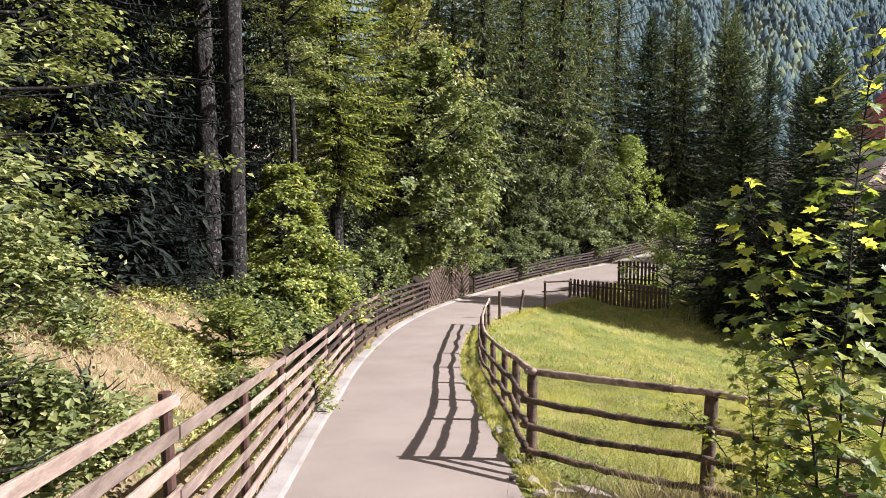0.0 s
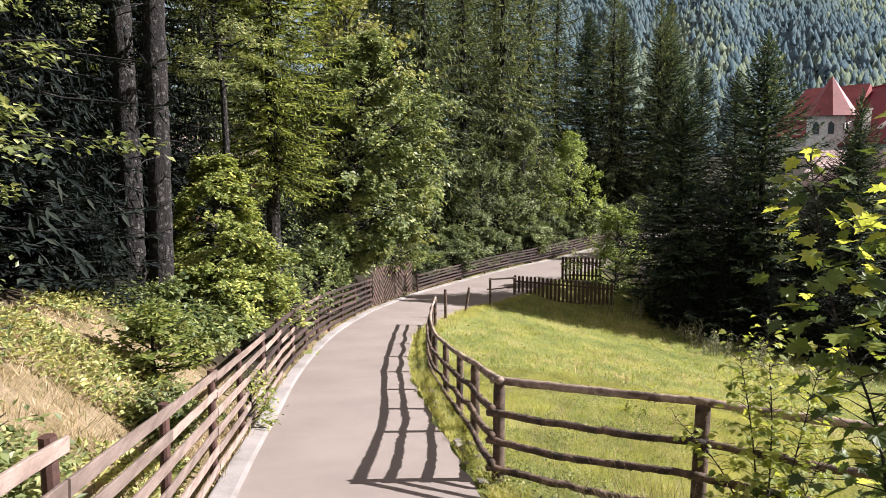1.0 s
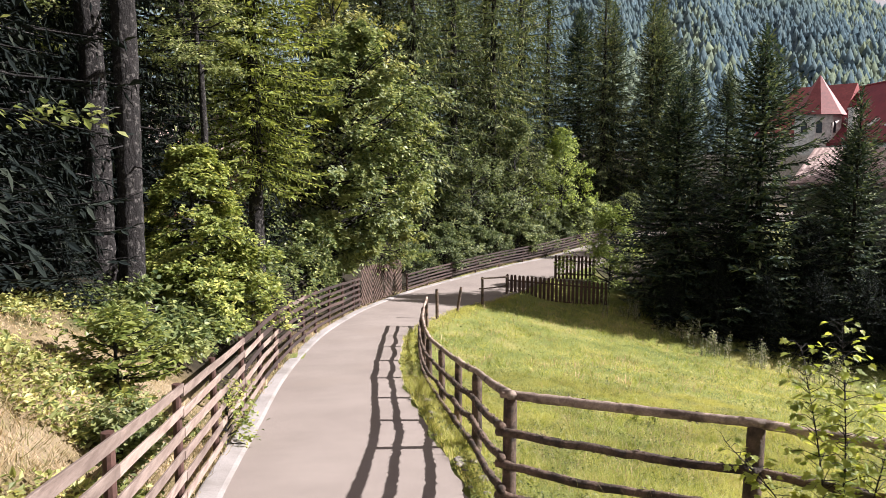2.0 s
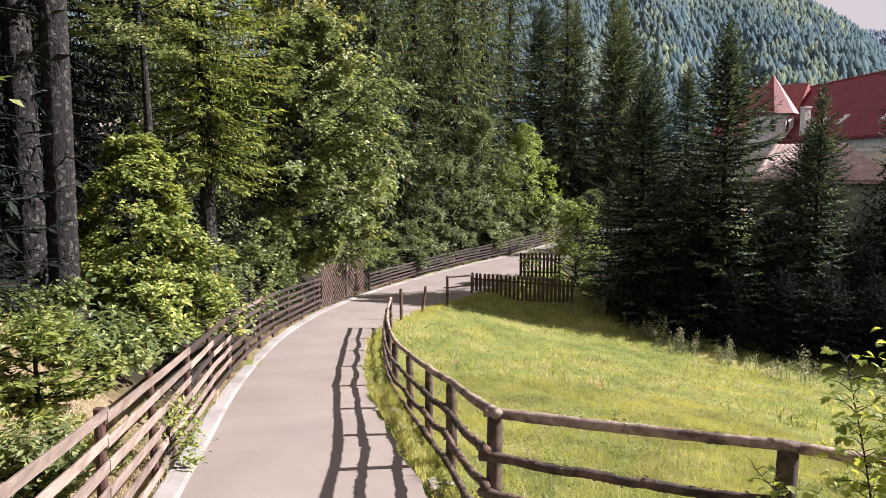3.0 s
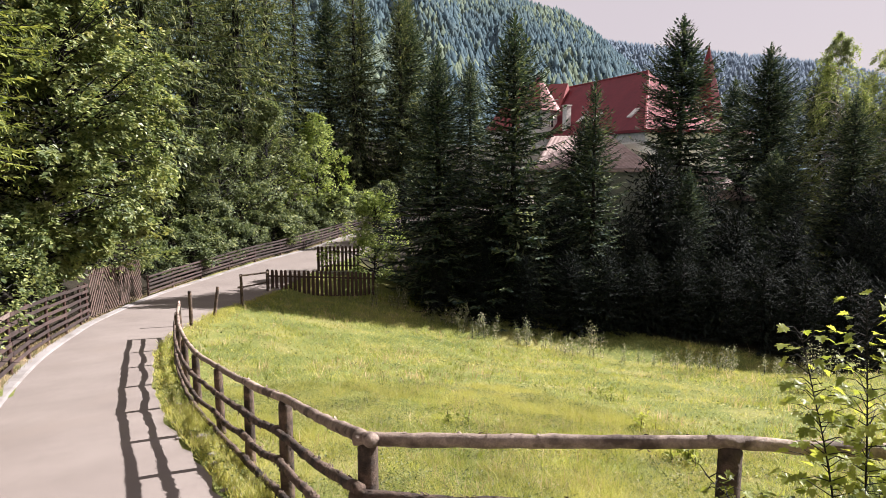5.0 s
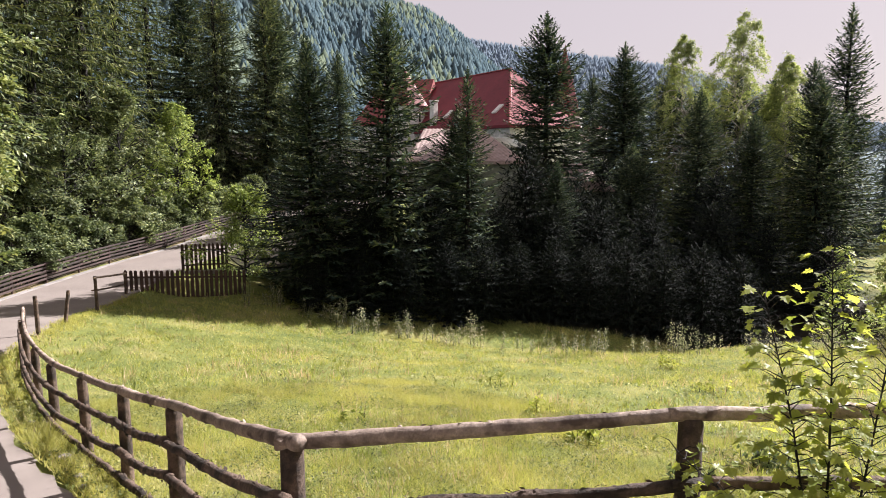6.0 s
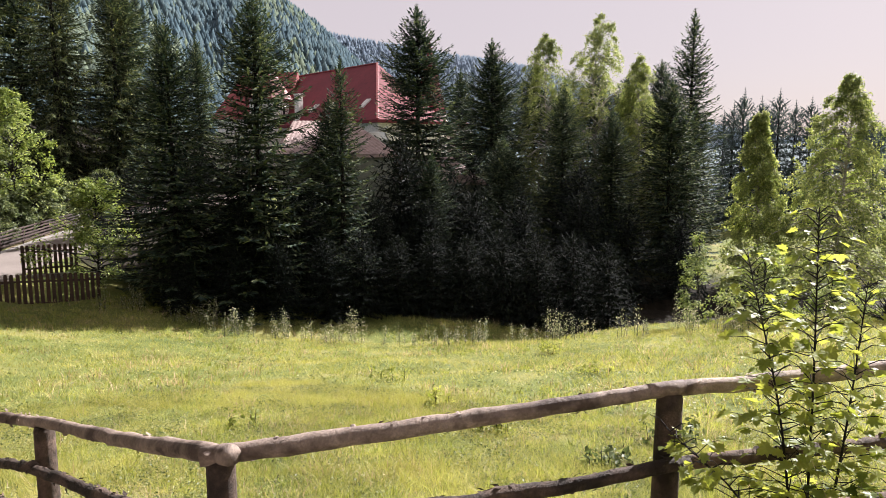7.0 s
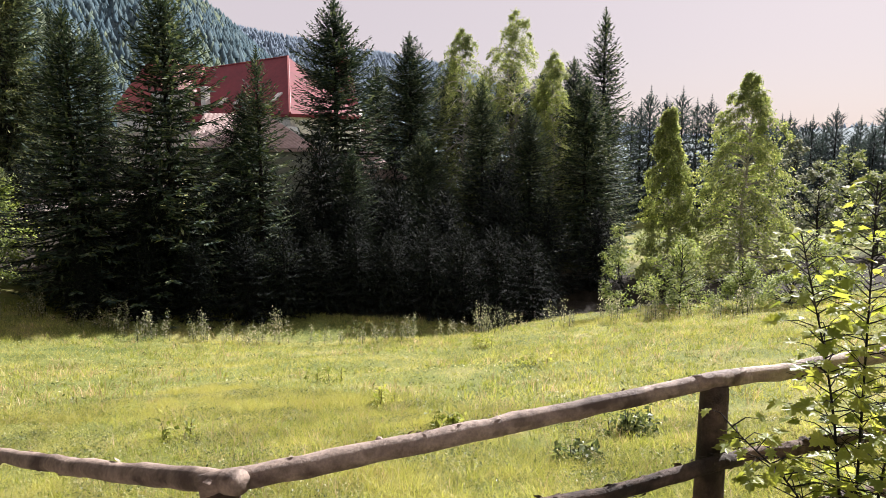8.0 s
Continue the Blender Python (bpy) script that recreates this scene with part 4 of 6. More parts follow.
def broadleaf_parts(seed, H, R, low, limbs, shoots, leaves, leaf, rise=0.4, cone=0.0, stem=0.1, flat=0.35, droop=0.15, tilt=0.45, lean=(0.0, 0.0), ratio=0.62, ragged=0.3, gaps=0.42, grain=0.85, lobes=1.0, face=0.35):
    """Trunk, limbs and shoots that carry single leaves, with gaps and an uneven outline."""
    rng = np.random.default_rng(seed)
    zs = np.linspace(0, 1, 8)
    top = np.array([lean[0], lean[1], 0.93 * H])
    P = np.array([0, 0, -0.4]) + (top - [0, 0, -0.4]) * zs[:, None]
    P[1:-1, :2] += rng.normal(0, 0.012 * H, (6, 2))
    wood = [tube(P, np.linspace(stem * 1.25, 0.012, 8), 9, 0.06, rng)]
    B, W, S = [], [], []
    lobe = rng.uniform(0, 6.28, 3)
    for i in range(limbs):
        u = ((i + rng.uniform(0, 1)) / limbs) ** (1.35 if cone > 0.6 else 1.0)
        f = low + (1 - low) * u
        p = (1 - u) ** cone + 0.08 if cone else math.sin(math.pi * min(1, 0.14 + 0.84 * u)) ** 0.6
        az = i * 2.4 + rng.normal(0, 0.5)
        out = 1 + lobes * 0.22 * math.sin(2 * az + lobe[0] + 5 * u) + lobes * 0.15 * math.sin(3 * az + lobe[1] - 4 * u)
        L = max(0.25, R * p * out * rng.uniform(1 - ragged, 1.1))
        el = rise * (0.25 + 1.1 * u) + rng.normal(0, 0.14)
        d = np.array([math.cos(az) * math.cos(el), math.sin(az) * math.cos(el), math.sin(el)])
        z0 = max(0.05, f * H - 0.55 * L * math.sin(el)) / H
        o = np.array([np.interp(z0, zs, P[:, k]) for k in range(2)] + [z0 * H])
        t = np.linspace(0, 1, 6)[:, None]
        limb = o + d * L * t + np.array([0, 0, -droop * L]) * t**2
        limb[1:] += rng.normal(0, 0.025 * L, (5, 3))
        wood.append(tube(limb, np.linspace(0.01 + 0.009 * L, 0.003, 6), 5, caps=False))
        s = np.clip(rng.uniform(0.22, 1.02, shoots) ** 0.8, 0, 1)
        st = np.stack([np.interp(s, t[:, 0], limb[:, k]) for k in range(3)], -1)
        ang = rng.choice([-1, 1], shoots) * rng.uniform(0.3, 1.25, shoots) * (s < 0.98)
        dh = np.array([d[0], d[1]]) / (math.hypot(d[0], d[1]) + 1e-6)
        way = np.stack([dh[0] * np.cos(ang) - dh[1] * np.sin(ang), dh[0] * np.sin(ang) + dh[1] * np.cos(ang), rng.normal(0.05 - droop, flat, shoots)], -1)
        sl = (0.42 * L * (1.12 - s) + 0.18) * rng.uniform(0.6, 1.2, shoots)
        k = np.repeat(np.arange(shoots), leaves)
        q = rng.uniform(0.05, 1.0, len(k))
        pos = st[k] + way[k] * (sl[k] * q)[:, None] + rng.normal(0, 0.035, (len(k), 3)) * (1 + 2 * flat)
        pos[:, 2] -= droop * (sl[k] * q) ** 2
        nrm = unit(rng.normal(0, tilt, (len(k), 3)) + [0, 0, 1] + face * d)
        sg = rng.choice([-1.0, 1.0], len(k))[:, None]
        lw = unit(way[k] * 0.7 + np.cross(nrm, way[k]) * sg + rng.normal(0, 0.3, (len(k), 3)) + [0, 0, -0.5 * droop - 0.1])
        B.append(pos)
        W.append(lw)
        S.append(unit(np.cross(lw, nrm)))
    B, W, S = np.concatenate(B), np.concatenate(W), np.concatenate(S)
    q = B * (2.0 / grain) + rng.uniform(0, 9, 3)
    lump = np.sin(q[:, 0] + 1.3 * np.sin(q[:, 1])) + np.sin(q[:, 1] * 1.1 + 1.3 * np.sin(q[:, 2])) + np.sin(q[:, 2] * 1.2 + 1.3 * np.sin(q[:, 0]))
    ok = (B[:, 2] > 0.03) & (lump > np.quantile(lump, gaps) + rng.normal(0, 0.25, len(B)))
    B, W, S = B[ok], W[ok], S[ok]
    ln = leaf * rng.uniform(0.6, 1.3, len(B))
    return join(wood), kites(B, W, S, ln, ln * ratio * rng.uniform(0.8, 1.2, len(B)), 0.16)


def plant_broadleaf(name, place, seed, top, R, leaf_mat, label, limbs=60, shoots=12, leaves=20, leaf=0.12, low=0.1, bark=None, category="tree", group="", **more):
    g = land_at(*place)
    T, C = broadleaf_parts(seed, top - g, R, low, limbs, shoots, leaves, leaf, **more)
    t = make_tree(name, T, C, bark or BARK, leaf_mat, place, 0, 1.0, label, group)
    t["category"] = category
    return t


# two tall trunks on the bank
for k, (x, y, r, seed) in enumerate(((-3.78, 14.64, 0.21, 31), (-4.6, 15.9, 0.24, 32))):
    T, C = conifer_parts(seed, 24.0, 2.9, 0.6, 0.36, 0.6, 0.6, step=0.5, twig=0.3, size=0.5, core=1500, core_len=0.5, stemmed=False)
    rng = np.random.default_rng(seed)
    zs = np.concatenate([np.arange(-0.5, 9, 0.12), np.linspace(9, 24, 8)])
    P = np.stack([0.12 * np.sin(zs * 0.2 + k), 0.1 * np.cos(zs * 0.17), zs], -1)
    P[:, :2] -= P[:1, :2]
    stem = [tube(P, np.interp(zs, [-0.5, 0.5, 8, 24], [r * 1.35, r, r * 0.85, 0.02]), 16, 0.06, rng)]
    for _ in range(22):
        z = rng.uniform(1.5, 8.5)
        a = rng.uniform(0, 6.28)
        L = rng.uniform(0.3, 1.3)
        o = np.array([np.interp(z, zs, P[:, 0]), np.interp(z, zs, P[:, 1]), z])
        e = o + [L * math.cos(a), L * math.sin(a), -0.25 * L]
        stem.append(tube([o, (o + e) / 2 + [0, 0, 0.05], e], [0.018, 0.011, 0.004], 5, caps=False))
    make_tree("spruce_tree", join([T] + stem), C, BARK, SPRUCE, (x, y), 0, 1.0, "tall straight conifer trunk with dead side twigs on the bank", "tall trunks on the bank")

# young layered tree behind the fence, hanging conifer, broad trees
plant_broadleaf("hornbeam_tree", (-3.05, 16.8), 41, 3.6, 2.2, HORNBEAM, "bright olive-green young hornbeam with layered branches behind the fence", 150, 18, 30, 0.1, 0.02, rise=0.22, cone=0.85, stem=0.06, flat=0.1, droop=0.2, ragged=0.35, tilt=0.3, gaps=0.34, grain=0.7, lobes=0.6)
L1 = conifer_parts(13, 14.0, 2.0, 0.45, 0.25, 0.4, 0.36, step=0.24, per=10, twig=0.14, size=0.24, fat=0.24, gap=0.15, ragged=0.5, core=1500, core_r=0.6, core_len=0.4)
make_tree("spruce_tree", *L1, BARK, LARCH, (-2.2, 20.8), 0, 1.05, "olive-green weeping conifer with long hanging twigs", "")
plant_broadleaf("maple_tree", (-0.4, 30.4), 42, 8.6, 4.5, MAPLE, "green broad-crowned maple overhanging the fence", 240, 20, 28, 0.18, 0.03, rise=0.5, stem=0.16, flat=0.4, lean=(1.4, -0.6), gaps=0.42, grain=1.0, face=0.7)
plant_broadleaf("maple_tree", (0.25, 34.5), 43, 12.4, 3.6, YELLOW, "tall maple with yellowing leaves above the lane", 110, 16, 18, 0.19, 0.2, rise=0.6, stem=0.2, face=1.0)
plant_broadleaf("willow_tree", (1.5, 52.0), 44, 18.0, 3.2, WILLOW, "grey-green feathery tree behind the yellowing maple", 80, 12, 16, 0.18, 0.35, rise=0.7, stem=0.2, droop=0.5, flat=0.6)
plant_broadleaf("hazel_bush", (11.9, 44.3), 45, 6.4, 2.6, DARK_LEAF, "tall dull green hazel bush above the far lane", 90, 13, 16, 0.17, 0.02, category="bush", group="bushes above the lane", rise=0.8, stem=0.07, flat=0.5, face=1.0)
plant_broadleaf("hazel_bush", (16.3, 47.6), 46, 6.0, 2.7, HAZEL, "tall sunlit hazel bush above the far lane", 90, 13, 16, 0.17, 0.02, category="bush", group="bushes above the lane", rise=0.8, stem=0.07, flat=0.5, face=1.0)
plant_broadleaf("hazel_bush", (8.6, 42.2), 47, 4.6, 2.5, DARK_LEAF, "rounded dark green bush above the board fence", 80, 13, 16, 0.15, 0.02, category="bush", group="bushes above the lane", rise=0.8, stem=0.07, flat=0.5, face=1.0)
plant_broadleaf("hazel_bush", (14.3, 35.0), 48, 1.2, 2.6, HAZEL, "low bright green bush beside the picket fence", 80, 13, 16, 0.13, 0.02, category="bush", rise=0.8, stem=0.05, flat=0.5)
beech = dict(rise=0.35, stem=0.1, flat=0.1, droop=0.12, tilt=0.3, ragged=0.45)
plant_broadleaf("beech_tree", (-4.9, 6.6), 49, 6.0, 2.6, BEECH, "beech with bright layered leaves beside the board fence", 105, 16, 26, 0.078, 0.03, **beech)
plant_broadleaf("beech_tree", (-4.0, 5.6), 54, 3.9, 1.2, BEECH, "young beech with bright leaf sprays on the bank", 46, 11, 18, 0.07, 0.03, **beech)
plant_broadleaf("beech_tree", (-5.8, 16.0), 51, 11.0, 2.3, BEECH, "tall beech with layered leaves behind the two trunks", 60, 13, 22, 0.085, 0.4, **beech)
plant_broadleaf("beech_tree", (-3.0, 17.8), 52, 10.5, 2.2, BEECH, "slender beech with sunlit layered leaves on the bank", 70, 14, 24, 0.085, 0.5, **beech)
for k, (x, y, top, R) in enumerate(((-3.0, 13.8, 0.75, 0.7), (-2.9, 15.2, 0.8, 0.7), (-3.5, 12.9, 0.9, 0.6), (-2.7, 17.0, 0.6, 0.6), (-3.9, 14.0, 1.1, 0.7), (-2.8, 19.0, 0.9, 0.8), (-1.9, 21.5, 0.9, 1.1), (-1.4, 24.0, 1.0, 1.2), (-0.6, 26.6, 0.4, 1.0), (3.0, 36.6, 0.4, 1.2), (5.2, 39.6, 0.8, 1.4), (-3.4, 20.5, 2.5, 1.4), (-2.8, 25.0, 3.0, 1.6), (-1.0, 28.6, 1.5, 1.3))):
    plant_broadleaf("shrub", (x, y), 350 + k, top, R, MAPLE, "dark green shrub behind the board fence", 36, 10, 14, 0.12, 0.02, category="shrub", group="shrubs behind the fence", rise=0.7, stem=0.03, flat=0.4)
verge_shrub = plant_broadleaf("shrub", (2.2, 36.0), 372, land_at(2.2, 36.0) + 2.1, 1.3, DARK_LEAF, "dark leafy shrub leaning over the far board fence", 46, 10, 16, 0.12, 0.02, category="shrub", group="shrubs behind the fence", rise=0.7, stem=0.03, flat=0.4, gaps=0.3)
for k, (x, y) in enumerate(along((FENCE_L + OUT_L * 0.95)[(FENCE_L[:, 1] > 36.6) & (FENCE_L[:, 0] < 24)], 1.35)):
    again(verge_shrub, x, y, 77 * k, 0.8 + 0.35 * ((k * 7) % 5) / 4)
SF = conifer_parts(14, 1.4, 0.95, 0.55, 0.02, 0.05, step=0.16, per=7, twig=0.07, size=0.2, fat=0.3, leader=0.15, core=60)
sf = make_tree("fir_sapling", *SF, BARK, HORNBEAM, (-3.05, 10.9), 0, 0.8, "small bushy yellow-green fir sapling on the bank", "")
sf["category"] = "sapling"

# birches and far trees beyond the meadow
birch_label = "birch with light hanging foliage beyond the meadow"
for k, (x, y, top, R, seed) in enumerate(((52.9, 28.7, 13.6, 6.8, 61), (51.1, 32.6, 12.2, 6.0, 62), (52.2, 24.9, 10.0, 4.8, 63), (43.3, 9.9, 6.7, 4.8, 64), (42.7, 14.2, 4.8, 2.2, 65))):
    plant_broadleaf("birch_tree", (x, y), seed, top, R, BIRCH, birch_label, 170, 13, 24, 0.135, 0.04, bark=BIRCH_BARK, stem=0.12, group="birches", rise=0.75, cone=0.5, droop=0.75, flat=0.5, tilt=0.9, ragged=0.35, gaps=0.16, grain=0.8, lobes=0.7, face=0.8)
for k, (az, dist, el, R) in enumerate(((83.5, 58, 2.4, 2.6), (88.5, 60, 0.6, 3.0), (92.0, 62, 0.2, 3.2), (95.5, 58, 0.0, 3.0), (98.5, 60, 0.6, 3.0), (90.2, 50, -1.6, 2.4), (94.0, 48, -1.8, 2.4), (86.3, 52, -0.8, 2.0))):
    x, y = -0.57 + dist * math.sin(radians(az)), 6.26 + dist * math.cos(radians(az))
    plant_broadleaf("deciduous_tree", (x, y), 400 + k, 2.3 + dist * math.tan(radians(el)), R, WILLOW if k % 2 else BIRCH, "pale green broadleaf tree in the valley beyond the meadow", 50, 10, 14, 0.2, 0.05, group="trees in the valley", rise=0.7)
far_firs = "dark distant conifer beyond the birches"
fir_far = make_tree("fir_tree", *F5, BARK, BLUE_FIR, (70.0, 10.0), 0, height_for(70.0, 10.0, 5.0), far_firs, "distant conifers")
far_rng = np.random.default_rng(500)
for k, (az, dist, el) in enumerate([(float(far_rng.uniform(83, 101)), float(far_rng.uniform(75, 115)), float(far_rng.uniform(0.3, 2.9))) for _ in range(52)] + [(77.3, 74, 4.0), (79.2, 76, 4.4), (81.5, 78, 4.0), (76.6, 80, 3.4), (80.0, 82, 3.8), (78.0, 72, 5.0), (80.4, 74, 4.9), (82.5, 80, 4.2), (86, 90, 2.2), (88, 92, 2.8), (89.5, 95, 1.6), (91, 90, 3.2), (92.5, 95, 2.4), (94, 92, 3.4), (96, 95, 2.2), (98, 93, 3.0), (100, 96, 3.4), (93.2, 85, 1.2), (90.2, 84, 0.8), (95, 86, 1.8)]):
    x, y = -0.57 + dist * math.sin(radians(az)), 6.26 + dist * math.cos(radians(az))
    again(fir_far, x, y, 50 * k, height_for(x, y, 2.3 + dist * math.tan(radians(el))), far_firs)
for k, (az, dist, el) in enumerate(((26.9, 60, 12.0), (23.6, 66, 12.6), (21.0, 62, 12.5), (29.6, 68, 8.9), (32.0, 66, 7.6))):
    x, y = -0.54 + dist * math.sin(radians(az)), 0.4 + dist * math.cos(radians(az))
    again((fir_a, fir_c)[k % 2] if k < 4 else fir_a, x, y, 70 * k, height_for(x, y, 3.4 + dist * math.tan(radians(el))), "tall dark fir beyond the picket fence")


# far wooded hillside
def hill_woods():
    rng = np.random.default_rng(71)
    k = 6
    j = np.arange(k)
    j2 = (j + 1) % k

    def conifers(x, y, H, tiers=((0.0, 0.68, 0.4), (0.36, 1.0, 0.24))):
        z = land(x, y)
        V, F, at = [], [], 0
        for px, py, pz, h in zip(x, y, z, H):
            a = np.linspace(0, 2 * np.pi, k, endpoint=False) + rng.uniform(0, 6)
            for lo, hi, rad in tiers:
                rr = rad * h * rng.uniform(0.5, 1.35, k)
                V += [np.stack([px + rr * np.cos(a), py + rr * np.sin(a), pz + h * lo + rng.uniform(-0.12, 0.12, k) * h], -1), [[px, py, pz + h * hi]]]
                F.append(np.stack([at + j, at + j2, np.full(k, at + k)], -1))
                at += k + 1
        return np.concatenate(V), np.concatenate(F)

    n = 34000
    az = np.radians(rng.uniform(8, 58, n))
    r = 200 + 515 * rng.uniform(0, 1, n) ** 0.62
    x, y = r * np.sin(az), r * np.cos(az)
    H = 2.8 + 7.2 * rng.uniform(0, 1, n) ** 1.8
    leafy = (np.sin(x * 0.021 + 1) * np.sin(y * 0.017) + 0.6 * np.sin(x * 0.05 - y * 0.04) + rng.normal(0, 0.5, n)) > 0.5
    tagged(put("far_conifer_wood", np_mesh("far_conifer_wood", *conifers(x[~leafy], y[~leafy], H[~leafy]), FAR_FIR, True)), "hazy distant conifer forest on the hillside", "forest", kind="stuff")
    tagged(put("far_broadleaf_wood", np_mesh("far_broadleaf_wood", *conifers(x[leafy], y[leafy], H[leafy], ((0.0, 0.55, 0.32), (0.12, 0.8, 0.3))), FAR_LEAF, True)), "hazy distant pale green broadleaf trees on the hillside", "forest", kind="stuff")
    n = 7000
    az = np.radians(rng.uniform(36, 98, n))
    r = 950 + 450 * rng.uniform(0, 1, n) ** 0.6
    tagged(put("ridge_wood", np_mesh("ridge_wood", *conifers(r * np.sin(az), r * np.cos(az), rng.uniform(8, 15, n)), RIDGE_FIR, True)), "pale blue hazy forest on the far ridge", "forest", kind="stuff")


hill_woods()


# ---- buildings ----
def prism(corners, z0, z1):
    """A closed block over a plan outline."""
    n = len(corners)
    V = np.array([(x, y, z0) for x, y in corners] + [(x, y, z1) for x, y in corners])
    j = np.arange(n)
    return V, [np.stack([j, (j + 1) % n, n + (j + 1) % n, n + j], -1)] + ([np.array([[4, 5, 6, 7], [3, 2, 1, 0]])] if n == 4 else [])


def hip_roof(corners, z, ridge_a, ridge_b, thick=0.25):
    """A hipped roof over four corners (front-left, front-right, back-right, back-left) with its ridge from a to b."""
    c = [np.array((*p, z)) for p in corners]
    a, b = np.array(ridge_a, float), np.array(ridge_b, float)
    V = np.array(c + [a, b] + [p - [0, 0, thick] for p in c])
    quads = np.array([[0, 1, 5, 4], [2, 3, 4, 5], [0, 6, 7, 1], [1, 7, 8, 2], [2, 8, 9, 3], [3, 9, 6, 0], [9, 8, 7, 6]])
    tris = np.array([[1, 2, 5], [3, 0, 4]])
    return V, [quads, tris]


def spire(centre, r, z0, z1, sides=8, turn=0.2):
    a = np.linspace(0, 2 * np.pi, sides, endpoint=False) + turn
    ring = np.stack([centre[0] + r * np.cos(a), centre[1] + r * np.sin(a), np.full(sides, z0)], -1)
    V = np.concatenate([ring, [[*centre, z1], [*centre, z0]]])
    j = np.arange(sides)
    return V, [np.concatenate([np.stack([j, (j + 1) % sides, np.full(sides, sides)], -1), np.stack([(j + 1) % sides, j, np.full(sides, sides + 1)], -1)])]


def drum(centre, r, z0, z1, sides=8, turn=0.2):
    return tube([(*centre, z0), (*centre, z1)], [r, r], sides)


def bearing(az, dist, eye=(-0.57, 6.26)):
    return np.array((eye[0] + dist * math.sin(radians(az)), eye[1] + dist * math.cos(radians(az))))


def hotel():
    root = empty("hotel", (*bearing(46, 70), -4.0))
    inv = np.array(root.matrix_basis.translation)

    def add(name, vf, mat_, label="", parent=None):
        return put(name, np_mesh(name, vf[0] - inv, vf[1], mat_), parent or root, label=label)

    pr, pl = bearing(48.9, 70), bearing(40.5, 88)
    run = unit(pl - pr)
    outw = np.array([-run[1], run[0]])
    outw = outw if outw @ (np.array([-0.57, 6.26]) - pr) > 0 else -outw
    W, zr, ze = 7.0, 11.35, 5.3
    toward = unit(np.array([-0.57, 6.26]) - pr)
    fr = pr + toward * W / (toward @ outw)
    fl = pl + outw * W
    br, bl = fr - outw * 8.0, pl - outw * W
    roof = add("roof", hip_roof((fl, fr, br, bl), ze, (*pl, zr), (*pr, zr)), RED_ROOF, "red metal hipped roof")
    ins = lambda p: pr + (p - pr) * 0.94
    add("wall", prism([ins(fl), ins(fr), ins(br), ins(bl)], -6, ze - 0.25), PLASTER, "white plastered wall")
    # skylights and chimney on the front slope
    slope = np.array([*(-outw * W), zr - ze])

    def on_roof(u, v):
        return np.array([*(pr + outw * W + run * u), ze]) + slope * v

    for u in (-5.05, 0.8, 3.6):
        p = on_roof(u, 0.26)
        n = unit(np.cross(np.array([*run, 0]), slope))
        n = n if n[2] > 0 else -n
        e1, e2 = np.array([*run, 0]) * 0.34, unit(slope) * 0.6
        V = np.array([p - e1 - e2, p + e1 - e2, p + e1 + e2, p - e1 + e2])
        V = np.concatenate([V, V + n * 0.12])
        add("skylight", (V, [np.array([[4, 5, 6, 7], [0, 1, 5, 4], [1, 2, 6, 5], [2, 3, 7, 6], [3, 0, 4, 7], [3, 2, 1, 0]])]), PLASTER, "pale framed roof window")
    p = on_roof(4.9, 0.12)
    c = [p[:2] + np.array(o) for o in ((-0.3, -0.3), (0.3, -0.3), (0.3, 0.3), (-0.3, 0.3))]
    chim = add("chimney", prism(c, p[2] - 0.5, p[2] + 2.2), PLASTER, "white chimney stack")
    c2 = [p[:2] + np.array(o) * 1.25 for o in ((-0.3, -0.3), (0.3, -0.3), (0.3, 0.3), (-0.3, 0.3))]
    add("cap", prism(c2, p[2] + 2.2, p[2] + 2.35), PLASTER, "", chim)
    # ridge capping
    add("ridge_cap", beam_between((*pl, zr + 0.05), (*pr, zr + 0.05), 0.2, 0.12), RED_TILE, "red ridge capping")
    add("ridge_cap", beam_between((*pr, zr + 0.05), (*fr, ze + 0.05), 0.2, 0.12), RED_TILE)
    # corner turret
    tc = bearing(39.15, 76, (-0.6, 4.14))
    tur = add("turret", drum(tc, 2.0, -4, 8.2), PLASTER, "white octagonal turret")
    add("turret_roof", spire(tc, 2.5, 8.0, 11.9), RED_TILE, "red pointed turret roof", tur)
    for a in (-2.2, -1.5, -2.9):
        q = tc + 1.93 * np.array((math.cos(a), math.sin(a)))
        d = np.array((math.cos(a), math.sin(a)))
        n2 = np.array((-d[1], d[0]))
        V = np.array([[*(q + d * 0.02 + n2 * s), z] for z in (6.3, 7.2) for s in (-0.28, 0.28)] + [[*(q + d * 0.02), 7.5]] + [[*(q - d * 0.2 + n2 * s), z] for z in (6.3, 7.2) for s in (-0.28, 0.28)] + [[*(q - d * 0.2), 7.5]])
        F = [np.array([[0, 1, 3, 2], [0, 5, 6, 1], [1, 6, 8, 3], [2, 7, 5, 0]]), np.array([[2, 3, 4], [3, 8, 4], [8, 9, 4], [4, 9, 7], [4, 7, 2]])]
        add("window", (V, F), GLASS, "dark arched window", tur)
    # wing behind the turret
    wl = bearing(37.5, 84, (-0.6, 4.14))
    wr = bearing(41.5, 82, (-0.6, 4.14))
    r2 = unit(wr - wl)
    o2 = np.array([r2[1], -r2[0]])
    o2 = o2 if o2 @ (np.array([-0.57, 6.26]) - wl) > 0 else -o2
    add("wing_roof", hip_roof((wl + o2 * 5 - r2 * 2, wr + o2 * 5, wr - o2 * 5, wl - o2 * 5 - r2 * 2), 6.4, (*wl, 11.6), (*wr, 11.6)), RED_TILE, "red tiled wing roof")
